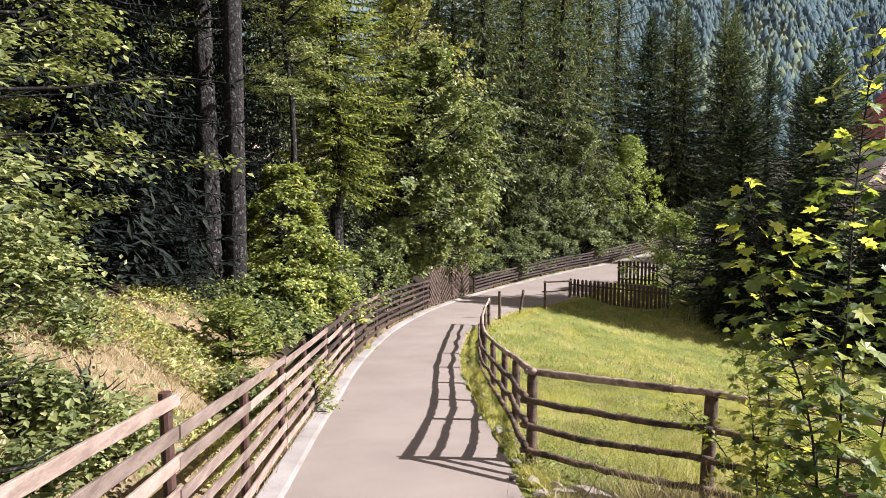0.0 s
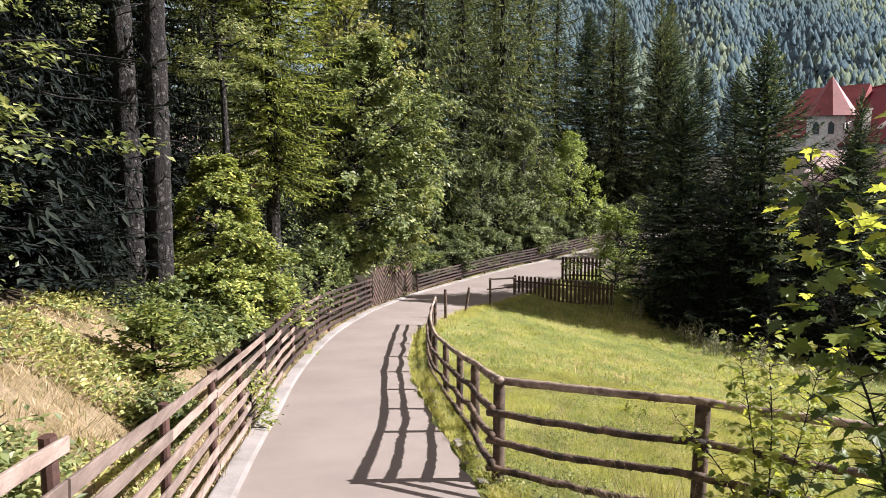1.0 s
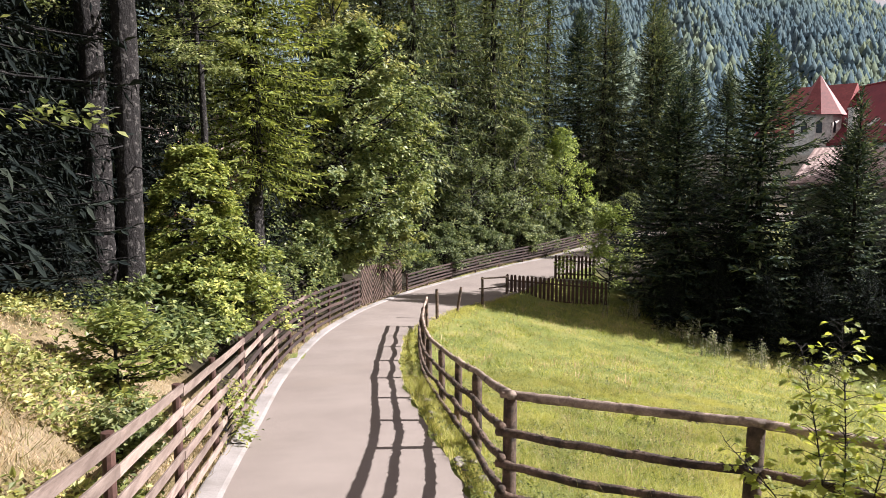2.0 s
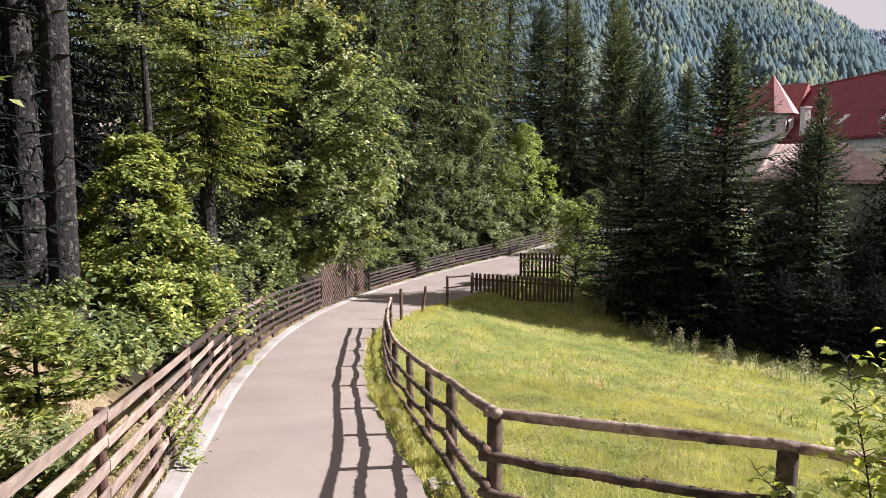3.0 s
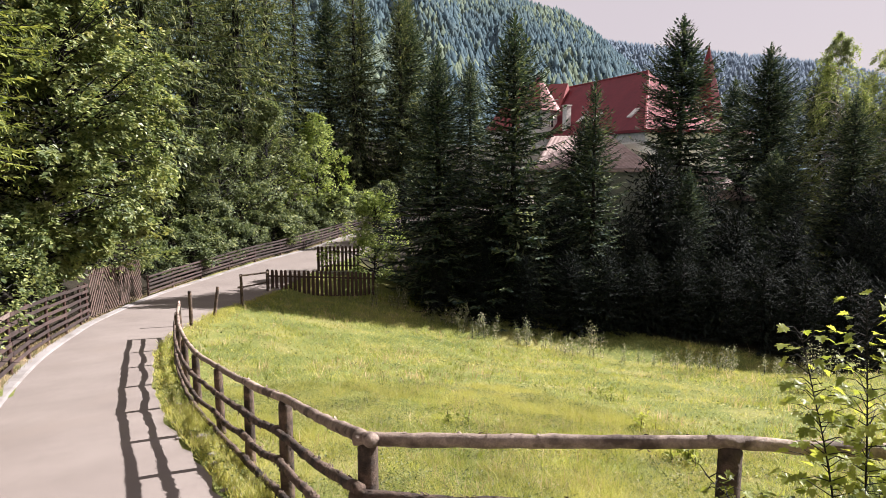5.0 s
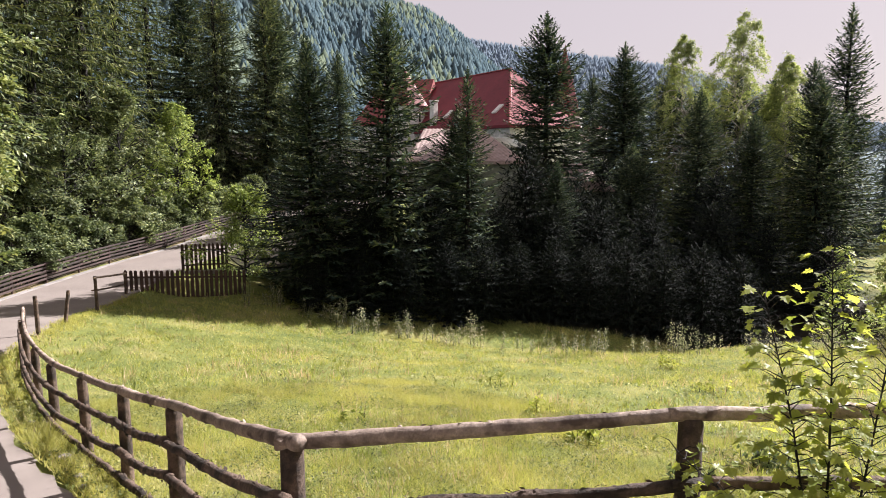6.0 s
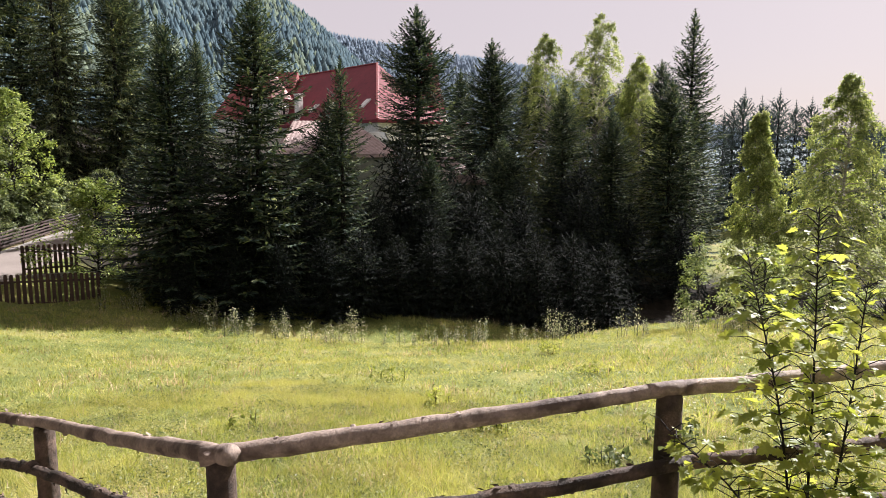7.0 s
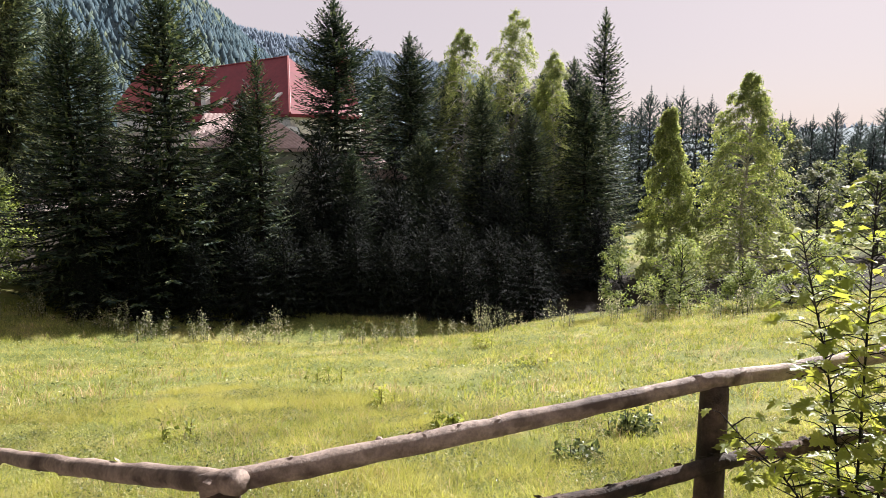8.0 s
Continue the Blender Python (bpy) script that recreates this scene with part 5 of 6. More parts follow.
    add("wing_wall", prism([wl + o2 * 4.6 - r2 * 1.6, wr + o2 * 4.6, wr - o2 * 4.6, wl - o2 * 4.6 - r2 * 1.6], -5, 6.2), PLASTER)
    # tall spire and small turrets
    sc = bearing(52.05, 84, (-0.6, 4.14))
    tw = add("tower", drum(sc, 2.2, -4, 7.2), PLASTER, "white tower")
    add("tower_roof", spire(sc, 2.1, 7.0, 15.6), RED_ROOF, "steep red pyramid roof", tw)
    for az, d, z0, z1 in ((54.4, 80, 5.6, 6.3),):
        c = bearing(az, d, (-0.6, 4.14))
        t2 = add("small_turret", drum(c, 1.5, -4, z0), PLASTER)
        add("turret_roof", spire(c, 1.8, z0 - 0.1, z1), RED_TILE, "", t2)
    # timbered strip under the hip end
    for u in np.linspace(-4, 4, 6):
        q = fr + outw * -0.3 + run * (u + 4.5)
        add("timber", beam_between((*q, ze - 2.2), (*q, ze - 0.3), 0.25, 0.25), BEAM)
    eye = np.array((-0.57, 6.26, 2.3))
    root.matrix_basis = Matrix.Translation(eye + 1.7 * (inv - eye)) @ Matrix.Scale(1.7, 4)
    return tagged(root, "large white hotel with steep red roofs and turrets behind the firs", "building")


hotel()


def low_house():
    a = np.array((24.6, 35.2))
    run = unit(np.array((0.79, -0.61)))
    back = np.array((0.61, 0.79))
    L, D, ze, zr = 6.8, 7.5, 2.4, 4.4
    root = empty("house", (*(a + run * L / 2), land_at(*(a + run * L / 2))))
    inv = np.array(root.matrix_basis.translation)
    fl, fr, br, bl = a, a + run * L, a + run * L + back * D, a + back * D
    V, F = hip_roof((fl, fr, br, bl), ze, (*(a + back * 3.75 + run * 1.2), zr), (*(a + back * 3.75 + run * (L - 2)), zr), 0.18)
    roof = put("roof", np_mesh("roof", V - inv, F, PALE_TILE), root, label="pale pink tiled roof shining in the sun")
    # courses of roof tiles on the front slope
    p0, p1 = np.array((*fl, ze)), np.array((*fr, ze))
    q0, q1 = np.array((*(a + back * 3.75 + run * 1.2), zr)), np.array((*(a + back * 3.75 + run * (L - 2)), zr))
    nrm = unit(np.cross(p1 - p0, q0 - p0))
    nrm = nrm if nrm[2] > 0 else -nrm
    pieces = []
    rows = 15
    for k in range(rows):
        f0, f1 = k / rows, (k + 1.08) / rows
        l0, r0, l1, r1 = p0 + (q0 - p0) * f0, p1 + (q1 - p1) * f0, p0 + (q0 - p0) * min(f1, 1), p1 + (q1 - p1) * min(f1, 1)
        n = int(np.linalg.norm(r0 - l0) / 0.24)
        t = np.linspace(0, 1, 2 * n + 1)[:, None]
        wave = (0.02 + 0.022 * (np.arange(2 * n + 1) % 2))[:, None]
        lo = l0 + (r0 - l0) * t + nrm * (wave + 0.008)
        hi = l1 + (r1 - l1) * t + nrm * wave
        m = 2 * n + 1
        j = np.arange(m - 1)
        pieces.append((np.concatenate([lo, hi]), [np.stack([j, j + 1, m + j + 1, m + j], -1)]))
    V, F = join(pieces)
    tagged(put("tile_course", np_mesh("tile_course", V - inv, F, PALE_TILE), roof), kind="stuff")
    c = (a + run * L / 2 + back * D / 2)
    ins = lambda p: c + (p - c) * 0.93
    V, F = prism([ins(fl), ins(fr), ins(br), ins(bl)], -6.5, ze - 0.1)
    put("wall", np_mesh("wall", V - inv, F, GREEN_WALL), root, label="pale grey-green plastered wall")
    # lower annex roof
    b = a + run * (L - 0.5) + back * 3.0
    V, F = hip_roof((b, b + run * 7, b + run * 7 + back * 5, b + back * 5), 0.6, (*(b + back * 2.5 + run * 1.5), 2.2), (*(b + back * 2.5 + run * 5.5), 2.2), 0.18)
    put("annex_roof", np_mesh("annex_roof", V - inv, F, PALE_TILE), root)
    c2 = b + run * 3.5 + back * 2.5
    V, F = prism([c2 + (p - c2) * 0.92 for p in (b, b + run * 7, b + run * 7 + back * 5, b + back * 5)], -6.5, 0.5)
    put("annex_wall", np_mesh("annex_wall", V - inv, F, GREEN_WALL), root)
    for u in (3.0, 6.5):
        w = ins(fl) + run * u - back * 0.03
        V, F = beam_between((*w, -1.2), (*(w + run * 0.9), -1.2), 0.12, 1.3)
        put("window", np_mesh("window", V - inv, F, GLASS), root)
    return tagged(root, "pale green house with a pink tiled roof behind the firs", "house")


low_house()


def cabin():
    a = np.array((-7.6, 27.0))
    run, back = np.array((0.97, 0.24)), np.array((-0.24, 0.97))
    g = land_at(*a)
    root = empty("cabin", (*a, g))
    inv = np.array(root.matrix_basis.translation)
    L, D, z0, ze, zr = 5.0, 4.0, g - 1.0, 3.9, 5.3
    fl, fr, br, bl = a, a + run * L, a + run * L + back * D, a + back * D
    V, F = prism([fl, fr, br, bl], z0, ze)
    put("wall", np_mesh("wall", V - inv, F, CABIN_WALL), root, label="orange-brown plastered wall")
    o = 0.35
    V, F = hip_roof((fl - run * o - back * o, fr + run * o - back * o, br + run * o + back * o, bl - run * o + back * o), ze, (*(a + back * D / 2), zr), (*(a + back * D / 2 + run * L), zr), 0.12)
    put("roof", np_mesh("roof", V - inv, F, PALE_TILE), root, label="pale tiled roof")
    for u in (1.0, 3.2):
        w = fl + run * u - back * 0.03
        V, F = beam_between((*w, ze - 1.2), (*(w + run * 0.8), ze - 1.2), 0.1, 0.9)
        put("window", np_mesh("window", V - inv, F, GLASS), root)
    return tagged(root, "small cabin glimpsed between the trunks in the wood", "house")


cabin()


# ---- saplings beside the fence ----
def maple_leaf_mesh(name, mat_):
    """A five-lobed leaf, one unit long, slightly cupped."""
    half = [(0, 0), (0.16, -0.08), (0.36, -0.06), (0.3, 0.1), (0.56, 0.2), (0.36, 0.32), (0.52, 0.6), (0.25, 0.54), (0.21, 0.76), (0.08, 0.8), (0, 1.02)]
    V = [(0, 0.3, -0.03)]
    ring = half + [(-x, y) for x, y in half[-2:0:-1]]
    V += [(x, y, 0.10 * abs(x) + 0.04 * math.sin(5 * y) - 0.10 * y * y) for x, y in ring]
    n = len(ring)
    F = np.array([[0, 1 + k, 1 + (k + 1) % n] for k in range(n)])
    return np_mesh(name, V, F, mat_)


LEAF = maple_leaf_mesh("leaf", LIT_SAPLING)
SHADE_LEAF = maple_leaf_mesh("leaf", SHADED_SAPLING)


def sapling(place, stems, leaf, seed, label, spread, bright, reach=1.0):
    """A young maple: bent stems with pairs of leaves on long stalks, each pair turned across the last."""
    rng = np.random.default_rng(seed)
    g = land_at(*place)
    root = empty("maple_sapling", (*place, g))
    wood, held = [], []
    for line, nodes in stems:
        P = dense([(x, y, z - g) for x, y, z in line], 6)
        wood.append(tube(P, np.linspace(0.0085, 0.0022, len(P)), 6))
        t = np.linspace(0, 1, len(P))
        turn = rng.uniform(0, 6.28)
        for k in range(nodes):
            f = 0.1 + 0.9 * ((k + rng.uniform(0, 0.5)) / nodes)
            o = np.array([np.interp(f, t, P[:, c]) for c in range(3)])
            turn += 1.57 + rng.normal(0, 0.25)
            for a in (turn, turn + 3.14 + rng.normal(0, 0.3)):
                L = spread * (1.02 - f) ** reach * rng.uniform(0.35, 1.15) + 0.05
                e = o + np.array([L * math.cos(a), L * math.sin(a), 0.22 * L + rng.uniform(-0.03, 0.05)])
                wood.append(tube([o, (o + e) / 2 + [0, 0, 0.02], e], [0.0032, 0.0022, 0.0012], 4, caps=False))
                for q in range(1 + int(L / 0.11)):
                    at = o + (e - o) * (1.0 - 0.26 * q) + rng.normal(0, 0.025, 3) * (q > 0)
                    size = leaf * (1.12 - 0.4 * f) * rng.uniform(0.6, 1.2)
                    m = Matrix.Translation(at) @ pose(0, 0, 0, 0, 0, math.degrees(a) - 90 + rng.normal(0, 34) + (45 if q % 2 else -45) * (q > 0)) @ pose(0, 0, 0, rng.normal(-16, 16), rng.normal(0, 20)) @ Matrix.Scale(size, 4)
                    # the lit copy is picked more often towards the top
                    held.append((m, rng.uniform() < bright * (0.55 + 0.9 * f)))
    order = rng.permutation(len(held))
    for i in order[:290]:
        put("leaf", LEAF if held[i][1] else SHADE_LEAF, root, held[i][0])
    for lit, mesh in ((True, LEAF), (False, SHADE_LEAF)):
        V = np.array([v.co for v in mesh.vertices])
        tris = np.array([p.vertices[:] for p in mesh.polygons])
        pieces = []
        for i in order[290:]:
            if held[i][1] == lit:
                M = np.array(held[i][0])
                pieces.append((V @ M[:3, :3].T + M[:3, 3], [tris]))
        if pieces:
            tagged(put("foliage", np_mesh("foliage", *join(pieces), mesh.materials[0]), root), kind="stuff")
    V, F = join(wood)
    put("stem", np_mesh("stem", V, F, BARK, True), root)
    return tagged(root, label, "sapling")


G1 = land_at(2.76, 6.0)
sapling((2.76, 6.0), (
    (((0, 0, G1 - 0.1), (0.03, 0.02, 1.2), (-0.05, 0.04, 2.16)), 56),
    (((0, 0, G1 - 0.1), (-0.06, 0.12, 1.1), (-0.13, 0.3, 1.94)), 48),
    (((0, 0, G1 - 0.1), (0.15, -0.1, 1.0), (0.3, -0.14, 1.8)), 44),
    (((0, 0, G1 - 0.1), (-0.22, 0.2, 0.75), (-0.55, 0.5, 1.22)), 28),
    (((0, 0, G1 - 0.1), (0.1, -0.25, 0.7), (0.1, -0.45, 1.2)), 30),
), 0.08, 91, "maple sapling with bright yellow-green leaves at the log fence", 0.24, 0.95, 0.5)
G2 = land_at(1.84, 3.72)
sapling((1.84, 3.72), (
    (((0, 0, G2 - 0.1), (-0.02, 0.0, 2.3), (0.0, 0.02, 3.3), (0.06, 0.02, 4.16)), 60),
    (((0, 0, G2 - 0.1), (-0.14, 0.05, 2.0), (-0.4, 0.12, 2.75), (-0.5, 0.16, 3.35)), 54),
    (((0, 0, G2 - 0.1), (0.2, -0.02, 2.0), (0.34, 0.05, 2.9)), 38),
), 0.105, 92, "tall maple sapling with large shaded leaves beside the lane", 0.4, 0.32, 0.75)


# ---- grass, weeds, stones ----
def blades(n, place_fn, h, w, seed, mat_, name, label, lean=0.5, category="grass"):
    rng = np.random.default_rng(seed)
    x, y = place_fn(rng, n)
    z = land(x, y)
    n = len(x)
    base_p = np.stack([x, y, z - 0.01], -1)
    a = rng.uniform(0, 6.283, n)
    hh = h[0] + (h[1] - h[0]) * rng.uniform(0, 1, n) ** 1.6
    patch = 0.7 + 0.45 * (np.sin(x * 0.8 + 1.3) * np.sin(y * 0.6) + 0.5 * np.sin(x * 2.1 + y * 1.7)) + 0.5 * np.sin(x * 5.3 + 2 * np.sin(y * 1.3)) * np.sin(y * 4.7 + 2 * np.sin(x * 1.1))
    hh *= np.clip(patch, 0.35, 1.7)
    side = np.stack([np.cos(a), np.sin(a), 0 * a], -1)
    tip = base_p + np.stack([rng.normal(0, lean, n) * hh, rng.normal(0, lean, n) * hh, hh], -1)
    ww = (w * rng.uniform(0.6, 1.4, n))[:, None]
    V = np.stack([base_p - side * ww, base_p + side * ww, tip], 1).reshape(-1, 3)
    F = np.arange(3 * n).reshape(-1, 3)
    return tagged(put(name, np_mesh(name, V, F, mat_)), label, category, kind="stuff")


def in_meadow(x, y):
    z, h, d = station(x, y)
    edge_x = np.interp(y, [-20, 8.6, 12, 14.5, 22, 28, 32.5, 33.3, 60], [31.5, 29.5, 28.4, 27.6, 23.4, 18.4, 15.2, 9.0, 9.0])
    return (d > h + 0.12) & (x < edge_x + 2.2)


def near_meadow(rng, n):
    x, y = rng.uniform(0.7, 9, n), rng.uniform(4.0, 17, n)
    ok = in_meadow(x, y)
    return x[ok], y[ok]


def wide_meadow(rng, n):
    u = rng.uniform(0, 1, n)
    x, y = 0.7 + 31 * u**0.8, rng.uniform(2, 37, n)
    ok = in_meadow(x, y) & ~((x < 9) & (y < 17))
    return x[ok], y[ok]


blades(420000, near_meadow, (0.03, 0.15), 0.0025, 101, GRASS, "meadow_grass", "sunlit yellow-green meadow grass", 0.75)
blades(260000, wide_meadow, (0.04, 0.18), 0.007, 102, GRASS, "meadow_grass", "sunlit yellow-green meadow grass", 0.7)


def tufts(n, per, place_fn, h, w, seed, mat_, name, label):
    """Bunches of longer leaning blades that break up the sward."""
    rng = np.random.default_rng(seed)
    x, y = place_fn(rng, n)
    lump = np.sin(x * 0.55 + 1.4 * np.sin(y * 0.4)) * np.sin(y * 0.6 + 1.4 * np.sin(x * 0.5)) + rng.normal(0, 0.4, len(x))
    x, y = x[lump > 0], y[lump > 0]
    m = len(x)
    big = rng.uniform(0.5, 1.3, m)
    k = np.repeat(np.arange(m), per)
    q = len(k)
    off = rng.normal(0, 0.28, (q, 2)) * (h * big[k])[:, None]
    px, py = x[k] + off[:, 0], y[k] + off[:, 1]
    base_p = np.stack([px, py, land(px, py) - 0.01], -1)
    hh = h * big[k] * rng.uniform(0.5, 1.15, q)
    bent = np.stack([off[:, 0] * 1.6 + rng.normal(0, 0.25, q) * hh, off[:, 1] * 1.6 + rng.normal(0, 0.25, q) * hh], -1)
    a = rng.uniform(0, 6.283, q)
    side = np.stack([np.cos(a), np.sin(a), 0 * a], -1) * (w * rng.uniform(0.6, 1.4, q))[:, None]
    mid = base_p + np.concatenate([bent * 0.35, (0.62 * hh)[:, None]], 1)
    tip = base_p + np.concatenate([bent, (0.95 * hh)[:, None]], 1)
    V = np.stack([base_p - side, base_p + side, mid - side * 0.7, mid + side * 0.7, tip], 1).reshape(-1, 3)
    i = np.arange(q)[:, None] * 5
    return tagged(put(name, np_mesh(name, V, [i + [0, 1, 3, 2], i + [2, 3, 4]], mat_)), label, "grass", kind="stuff")


tufts(5200, 12, near_meadow, 0.14, 0.0032, 131, TUFT, "grass_tufts", "green bunches of longer grass in the meadow")
tufts(9000, 9, wide_meadow, 0.17, 0.008, 132, TUFT, "grass_tufts", "green bunches of longer grass in the meadow")
tufts(1500, 9, near_meadow, 0.2, 0.0025, 133, DRY_GRASS, "seed_grass", "pale seeding grass stalks standing in the meadow")
tufts(3600, 8, wide_meadow, 0.24, 0.006, 134, DRY_GRASS, "seed_grass", "pale seeding grass stalks standing in the meadow")


def herbs(n, place_fn, size, high, seed, name, label):
    """Small broad leaves of clover and herbs in clumps between the blades."""
    rng = np.random.default_rng(seed)
    x, y = place_fn(rng, n)
    lump = np.sin(x * 2.3 + 2 * np.sin(y * 1.1)) * np.sin(y * 2.7 + 2 * np.sin(x * 0.9)) + rng.normal(0, 0.4, len(x))
    x, y, lump = x[lump > -0.15], y[lump > -0.15], lump[lump > -0.15]
    m = len(x)
    base_p = np.stack([x, y, land(x, y) + high * rng.uniform(0.15, 1, m) * (0.5 + 0.5 * np.clip(lump, 0, 1))], -1)
    way = unit(rng.normal(0, 1, (m, 3)) * [1, 1, 0.35] + [0, 0, 0.2])
    side = unit(np.cross(way, rng.normal(0, 0.4, (m, 3)) + [0, 0, 1]))
    ln = size * rng.uniform(0.5, 1.4, m)
    return tagged(put(name, np_mesh(name, *kites(base_p, way, side, ln, ln * 0.6), HERB)), label, "herbs", kind="stuff")


herbs(110000, near_meadow, 0.032, 0.09, 107, "meadow_herbs", "small green herb leaves among the meadow grass")
herbs(90000, wide_meadow, 0.06, 0.1, 108, "meadow_herbs", "small green herb leaves among the meadow grass")


def verge_right(rng, n):
    k = rng.integers(0, len(EDGE_R) - 60, n)
    d = rng.uniform(0.03, 0.6, n)
    o = unit(EDGE_R - EDGE_L)[k]
    return EDGE_R[k, 0] + o[:, 0] * d, EDGE_R[k, 1] + o[:, 1] * d + rng.uniform(-0.4, 0.4, n)


def verge_left(rng, n):
    k = rng.integers(12, len(EDGE_L) - 60, n)
    d = rng.uniform(0.2, 0.75, n)
    o = OUT_L[k]
    return EDGE_L[k, 0] + o[:, 0] * d, EDGE_L[k, 1] + o[:, 1] * d + rng.uniform(-0.4, 0.4, n)


def bank_left(rng, n):
    y = rng.uniform(-1, 15, n)
    d = rng.uniform(0.5, 4.5, n)
    ok = ((d < 3.1) & (y < 13.2)) | (y < 4)
    x = np.interp(y, EDGE_L[:, 1], EDGE_L[:, 0]) - d
    return x[ok], y[ok]


blades(26000, verge_right, (0.03, 0.14), 0.006, 103, GRASS, "verge_grass", "green grass along the road edge")
blades(9000, verge_left, (0.05, 0.2), 0.006, 104, DRY_GRASS, "verge_grass", "dry yellow grass under the board fence")
blades(70000, bank_left, (0.03, 0.13), 0.006, 105, DRY_GRASS, "bank_grass", "dry straw-coloured grass on the bank", 0.8)


def corner_tufts(rng, n):
    return rng.normal(2.3, 0.55, n), rng.normal(5.9, 0.45, n)


blades(5200, corner_tufts, (0.2, 0.75), 0.005, 106, DRY_GRASS, "dry_grass_tuft", "tall dry straw tuft at the fence post", 0.45)


def stone_mesh(seed):
    rng = np.random.default_rng(seed)
    bm = bmesh.new()
    bmesh.ops.create_icosphere(bm, subdivisions=2, radius=1.0)
    for v in bm.verts:
        q = v.co * 1.3 + Vector((seed, 0, 0))
        v.co *= 1 + 0.45 * noise.noise(q)
        v.co.z *= 0.32
    me = bpy.data.meshes.new("stone")
    bm.to_mesh(me)
    bm.free()
    me.materials.append(STONE)
    return me


STONES = [stone_mesh(s) for s in (3, 9, 14)]
rngs = np.random.default_rng(111)
for k in range(34):
    i = np.argmin(np.abs(EDGE_R[:, 1] - rngs.uniform(6.5, 15.5)))
    o = unit(EDGE_R - EDGE_L)[i]
    p = EDGE_R[i] + o * rngs.uniform(0.06, 0.32) + rngs.uniform(-0.15, 0.15, 2)
    s = rngs.uniform(0.025, 0.085)
    ob = put("stone", STONES[k % 3], None, pose(*p, land_at(*p) + 0.2 * s, rngs.uniform(-15, 15), rngs.uniform(-15, 15), rngs.uniform(0, 360)) @ Matrix.Scale(s, 4))
    tagged(ob, "pale grey field stone lying at the road edge", "stone", "stones along the road edge")
slab = put("stone_slab", STONES[0], None, pose(1.35, 6.75, land_at(1.35, 6.75) + 0.02, 0, 6, 20) @ Matrix.Diagonal((0.42, 0.3, 0.16, 1)))
tagged(slab, "flat pale stone slab in the grass by the lane", "stone")


# shrubs and tall weeds at the meadow's far edge
def weed_clump(name, place, n, h, seed, label, mat_=None, spread=0.5, leaf=0.06):
    rng = np.random.default_rng(seed)
    g = land_at(*place)
    root = empty(name, (*place, g))
    st, B = [], []
    for _ in range(n):
        o = np.array([rng.normal(0, spread * 0.5), rng.normal(0, spread * 0.5), -0.05])
        hh = h * rng.uniform(0.55, 1.1)
        e = o + [rng.normal(0, 0.1) * hh, rng.normal(0, 0.1) * hh, hh]
        st.append(tube([o, (o + e) / 2, e], [0.008, 0.006, 0.003], 4, caps=False))
        m = int(48 * hh) + 10
        f = rng.uniform(0.15, 1.02, m)[:, None]
        B.append(o + (e - o) * f + rng.normal(0, 0.05, (m, 3)))
    B = np.concatenate(B)
    N = len(B)
    way = unit(rng.normal(0, 1, (N, 3)) + [0, 0, 0.1])
    side = unit(np.cross(way, rng.normal(0, 0.5, (N, 3)) + [0, 0, 1]))
    ln = leaf * rng.uniform(0.6, 1.6, N)
    tagged(put("stem", np_mesh("stem", *join(st), BARK), root), kind="stuff")
    tagged(put("leaves", np_mesh("leaves", *kites(B, way, side, ln, ln * 0.6), mat_ or WEED), root), kind="stuff")
    return tagged(root, label, "weed")


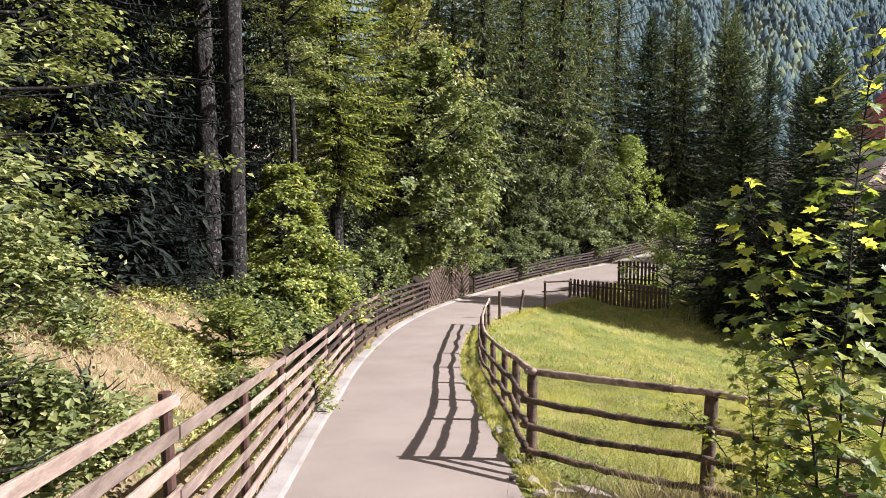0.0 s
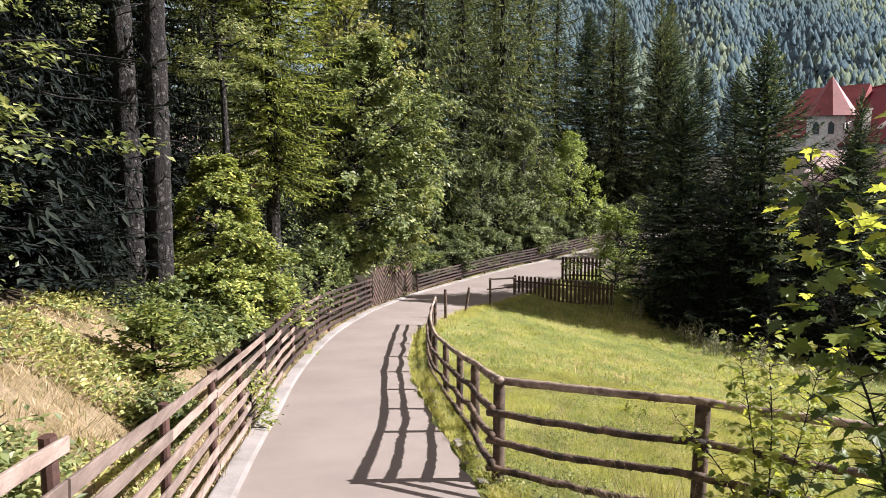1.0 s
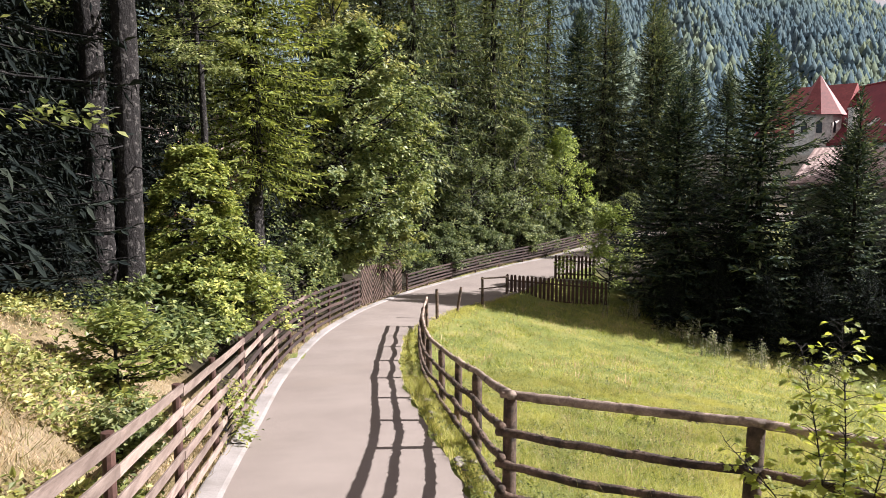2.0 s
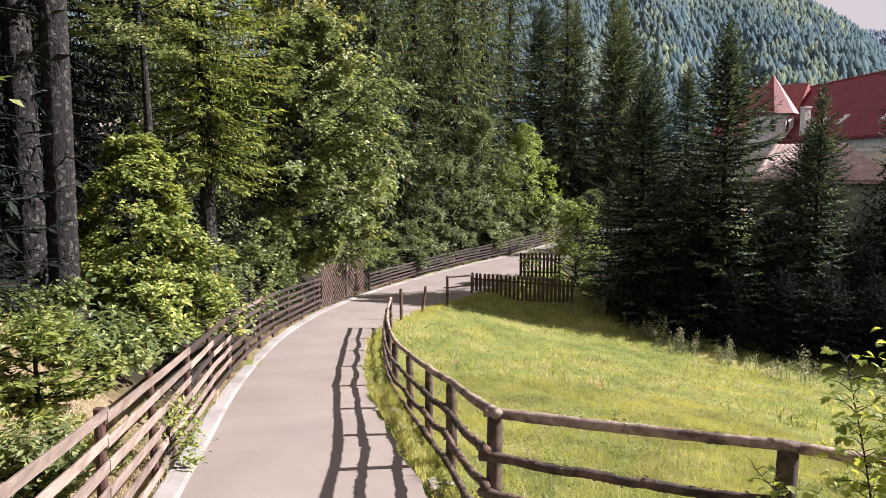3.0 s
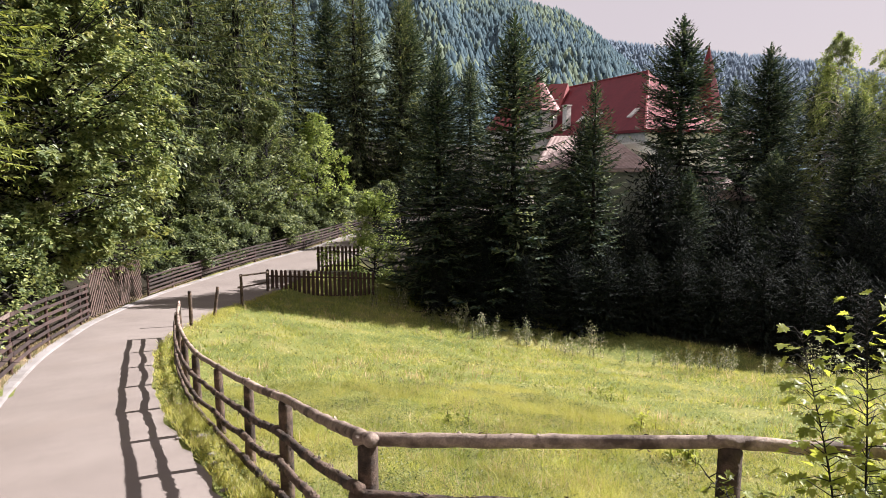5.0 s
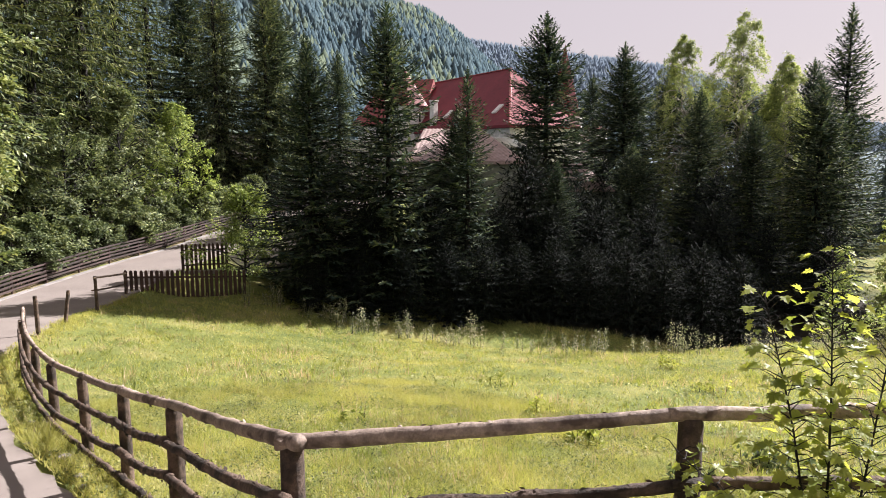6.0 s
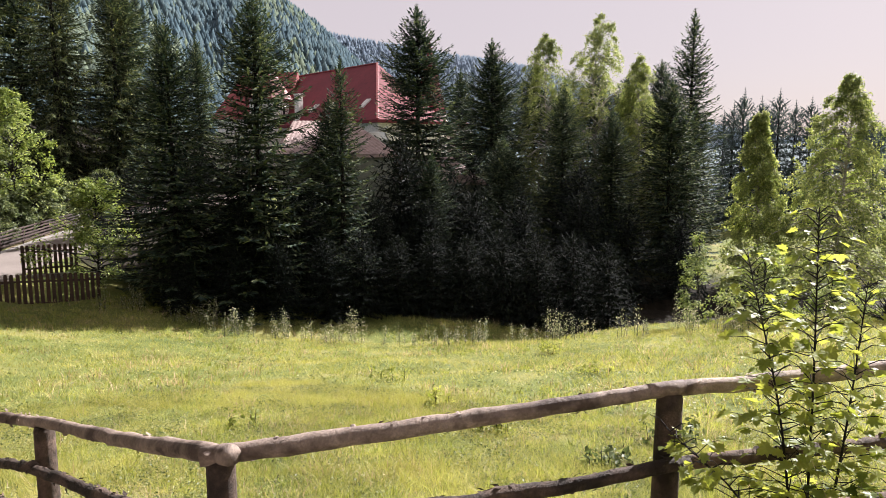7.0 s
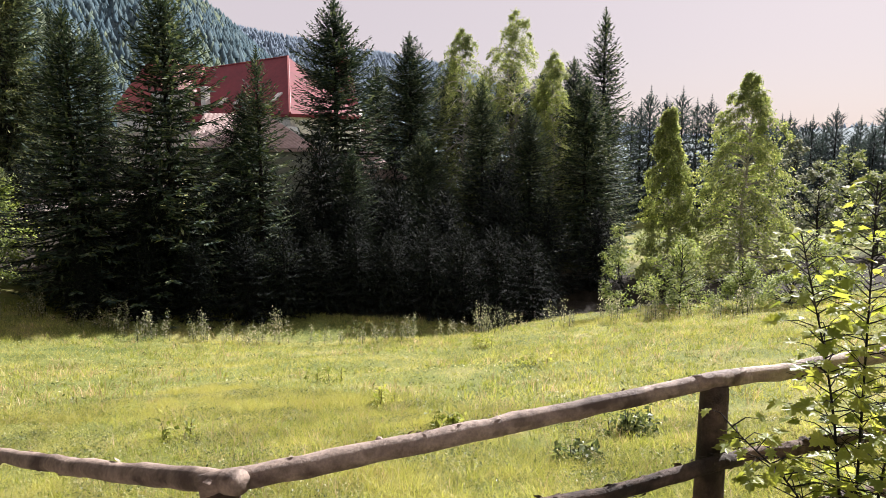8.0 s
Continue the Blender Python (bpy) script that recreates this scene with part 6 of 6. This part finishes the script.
rngw = np.random.default_rng(121)
EDGE_RUN = np.array([(12.4, 31.4), (14.4, 28.6), (16.2, 25.6), (18.4, 22.6), (20.4, 20.0), (22.4, 16.6), (23.8, 13.6), (24.8, 10.6), (25.4, 8.2)])
for k, p in enumerate(along(EDGE_RUN, 0.8)):
    p = p + rngw.normal(0, 0.35, 2)
    weed_clump("tall_weeds", tuple(p), int(rngw.integers(4, 12)), rngw.uniform(0.6, 1.35), 200 + k, "pale seeding tall weeds at the meadow's edge", leaf=0.05)
for k, (x, y, h, n) in enumerate(((7.33, 8.0, 0.3, 16), (6.0, 8.2, 0.22, 12), (8.2, 12.2, 0.3, 6), (13.7, 11.75, 0.45, 5), (10.2, 15.0, 0.35, 6), (5.2, 13.4, 0.3, 6), (17.8, 14.9, 0.4, 9), (6.8, 10.2, 0.25, 10))):
    weed_clump("meadow_weed", (x, y), n, h, 260 + k, "dark green leafy weed standing in the meadow", DARK_LEAF if k < 2 else TUFT, 0.3, 0.07)
for k, (x, y, top, R) in enumerate(((27.6, 10.8, -1.2, 1.3), (28.4, 8.6, -2.0, 1.2), (27.6, 6.8, -2.4, 1.3), (29.5, 5.2, -2.2, 1.5), (30.0, 11.5, -2.0, 1.3), (31.0, 2.5, -2.0, 1.8), (28.0, 13.4, -0.8, 0.8), (33.0, 6.0, -1.5, 2.0))):
    plant_broadleaf("shrub", (x, y), 300 + k, top, R, HAZEL, "pale green leafy shrub at the meadow's end", 40, 10, 14, 0.1, 0.02, category="shrub", rise=0.8, stem=0.03, flat=0.4, group="shrubs beyond the meadow")
for k, (x, y, top, R) in enumerate(((-3.1, 3.9, 2.6, 0.8), (-3.6, 4.8, 2.8, 0.9), (-3.0, 5.9, 1.9, 0.6), (-4.3, 7.2, 2.9, 0.9), (-2.7, 4.6, 1.7, 0.5), (-3.1, 3.4, 2.2, 0.7), (-3.4, 5.6, 1.9, 0.6), (-2.6, 9.3, 0.75, 0.3), (-4.0, 8.2, 2.0, 0.5))):
    plant_broadleaf("shrub", (x, y), 330 + k, top, R, BEECH, "low bright green shrub on the bank behind the fence", 34, 9, 14, 0.075, 0.02, category="shrub", rise=0.8, stem=0.015, flat=0.35, group="shrubs on the bank")
plant_broadleaf("shrub", (-1.8, 11.0), 340, 0.4, 0.2, HORNBEAM, "yellow-green shrub growing through the board fence", 20, 6, 8, 0.07, 0.02, category="shrub", rise=0.9, stem=0.01)


def bank_herb(rng, n):
    y = rng.uniform(-1, 13, n)
    d = rng.uniform(0.5, 4.2, n)
    ok = (np.sin(y * 1.7 + d * 2) + np.sin(y * 0.9 - d * 1.3 + 1)) > 0.1
    ok &= ((d < 3.1) & (y < 13.2)) | (y < 4)
    return np.interp(y[ok], EDGE_L[:, 1], EDGE_L[:, 0]) - d[ok], y[ok]


herbs(60000, bank_herb, 0.075, 0.24, 109, "bank_herbs", "green herb leaves in patches on the bank")
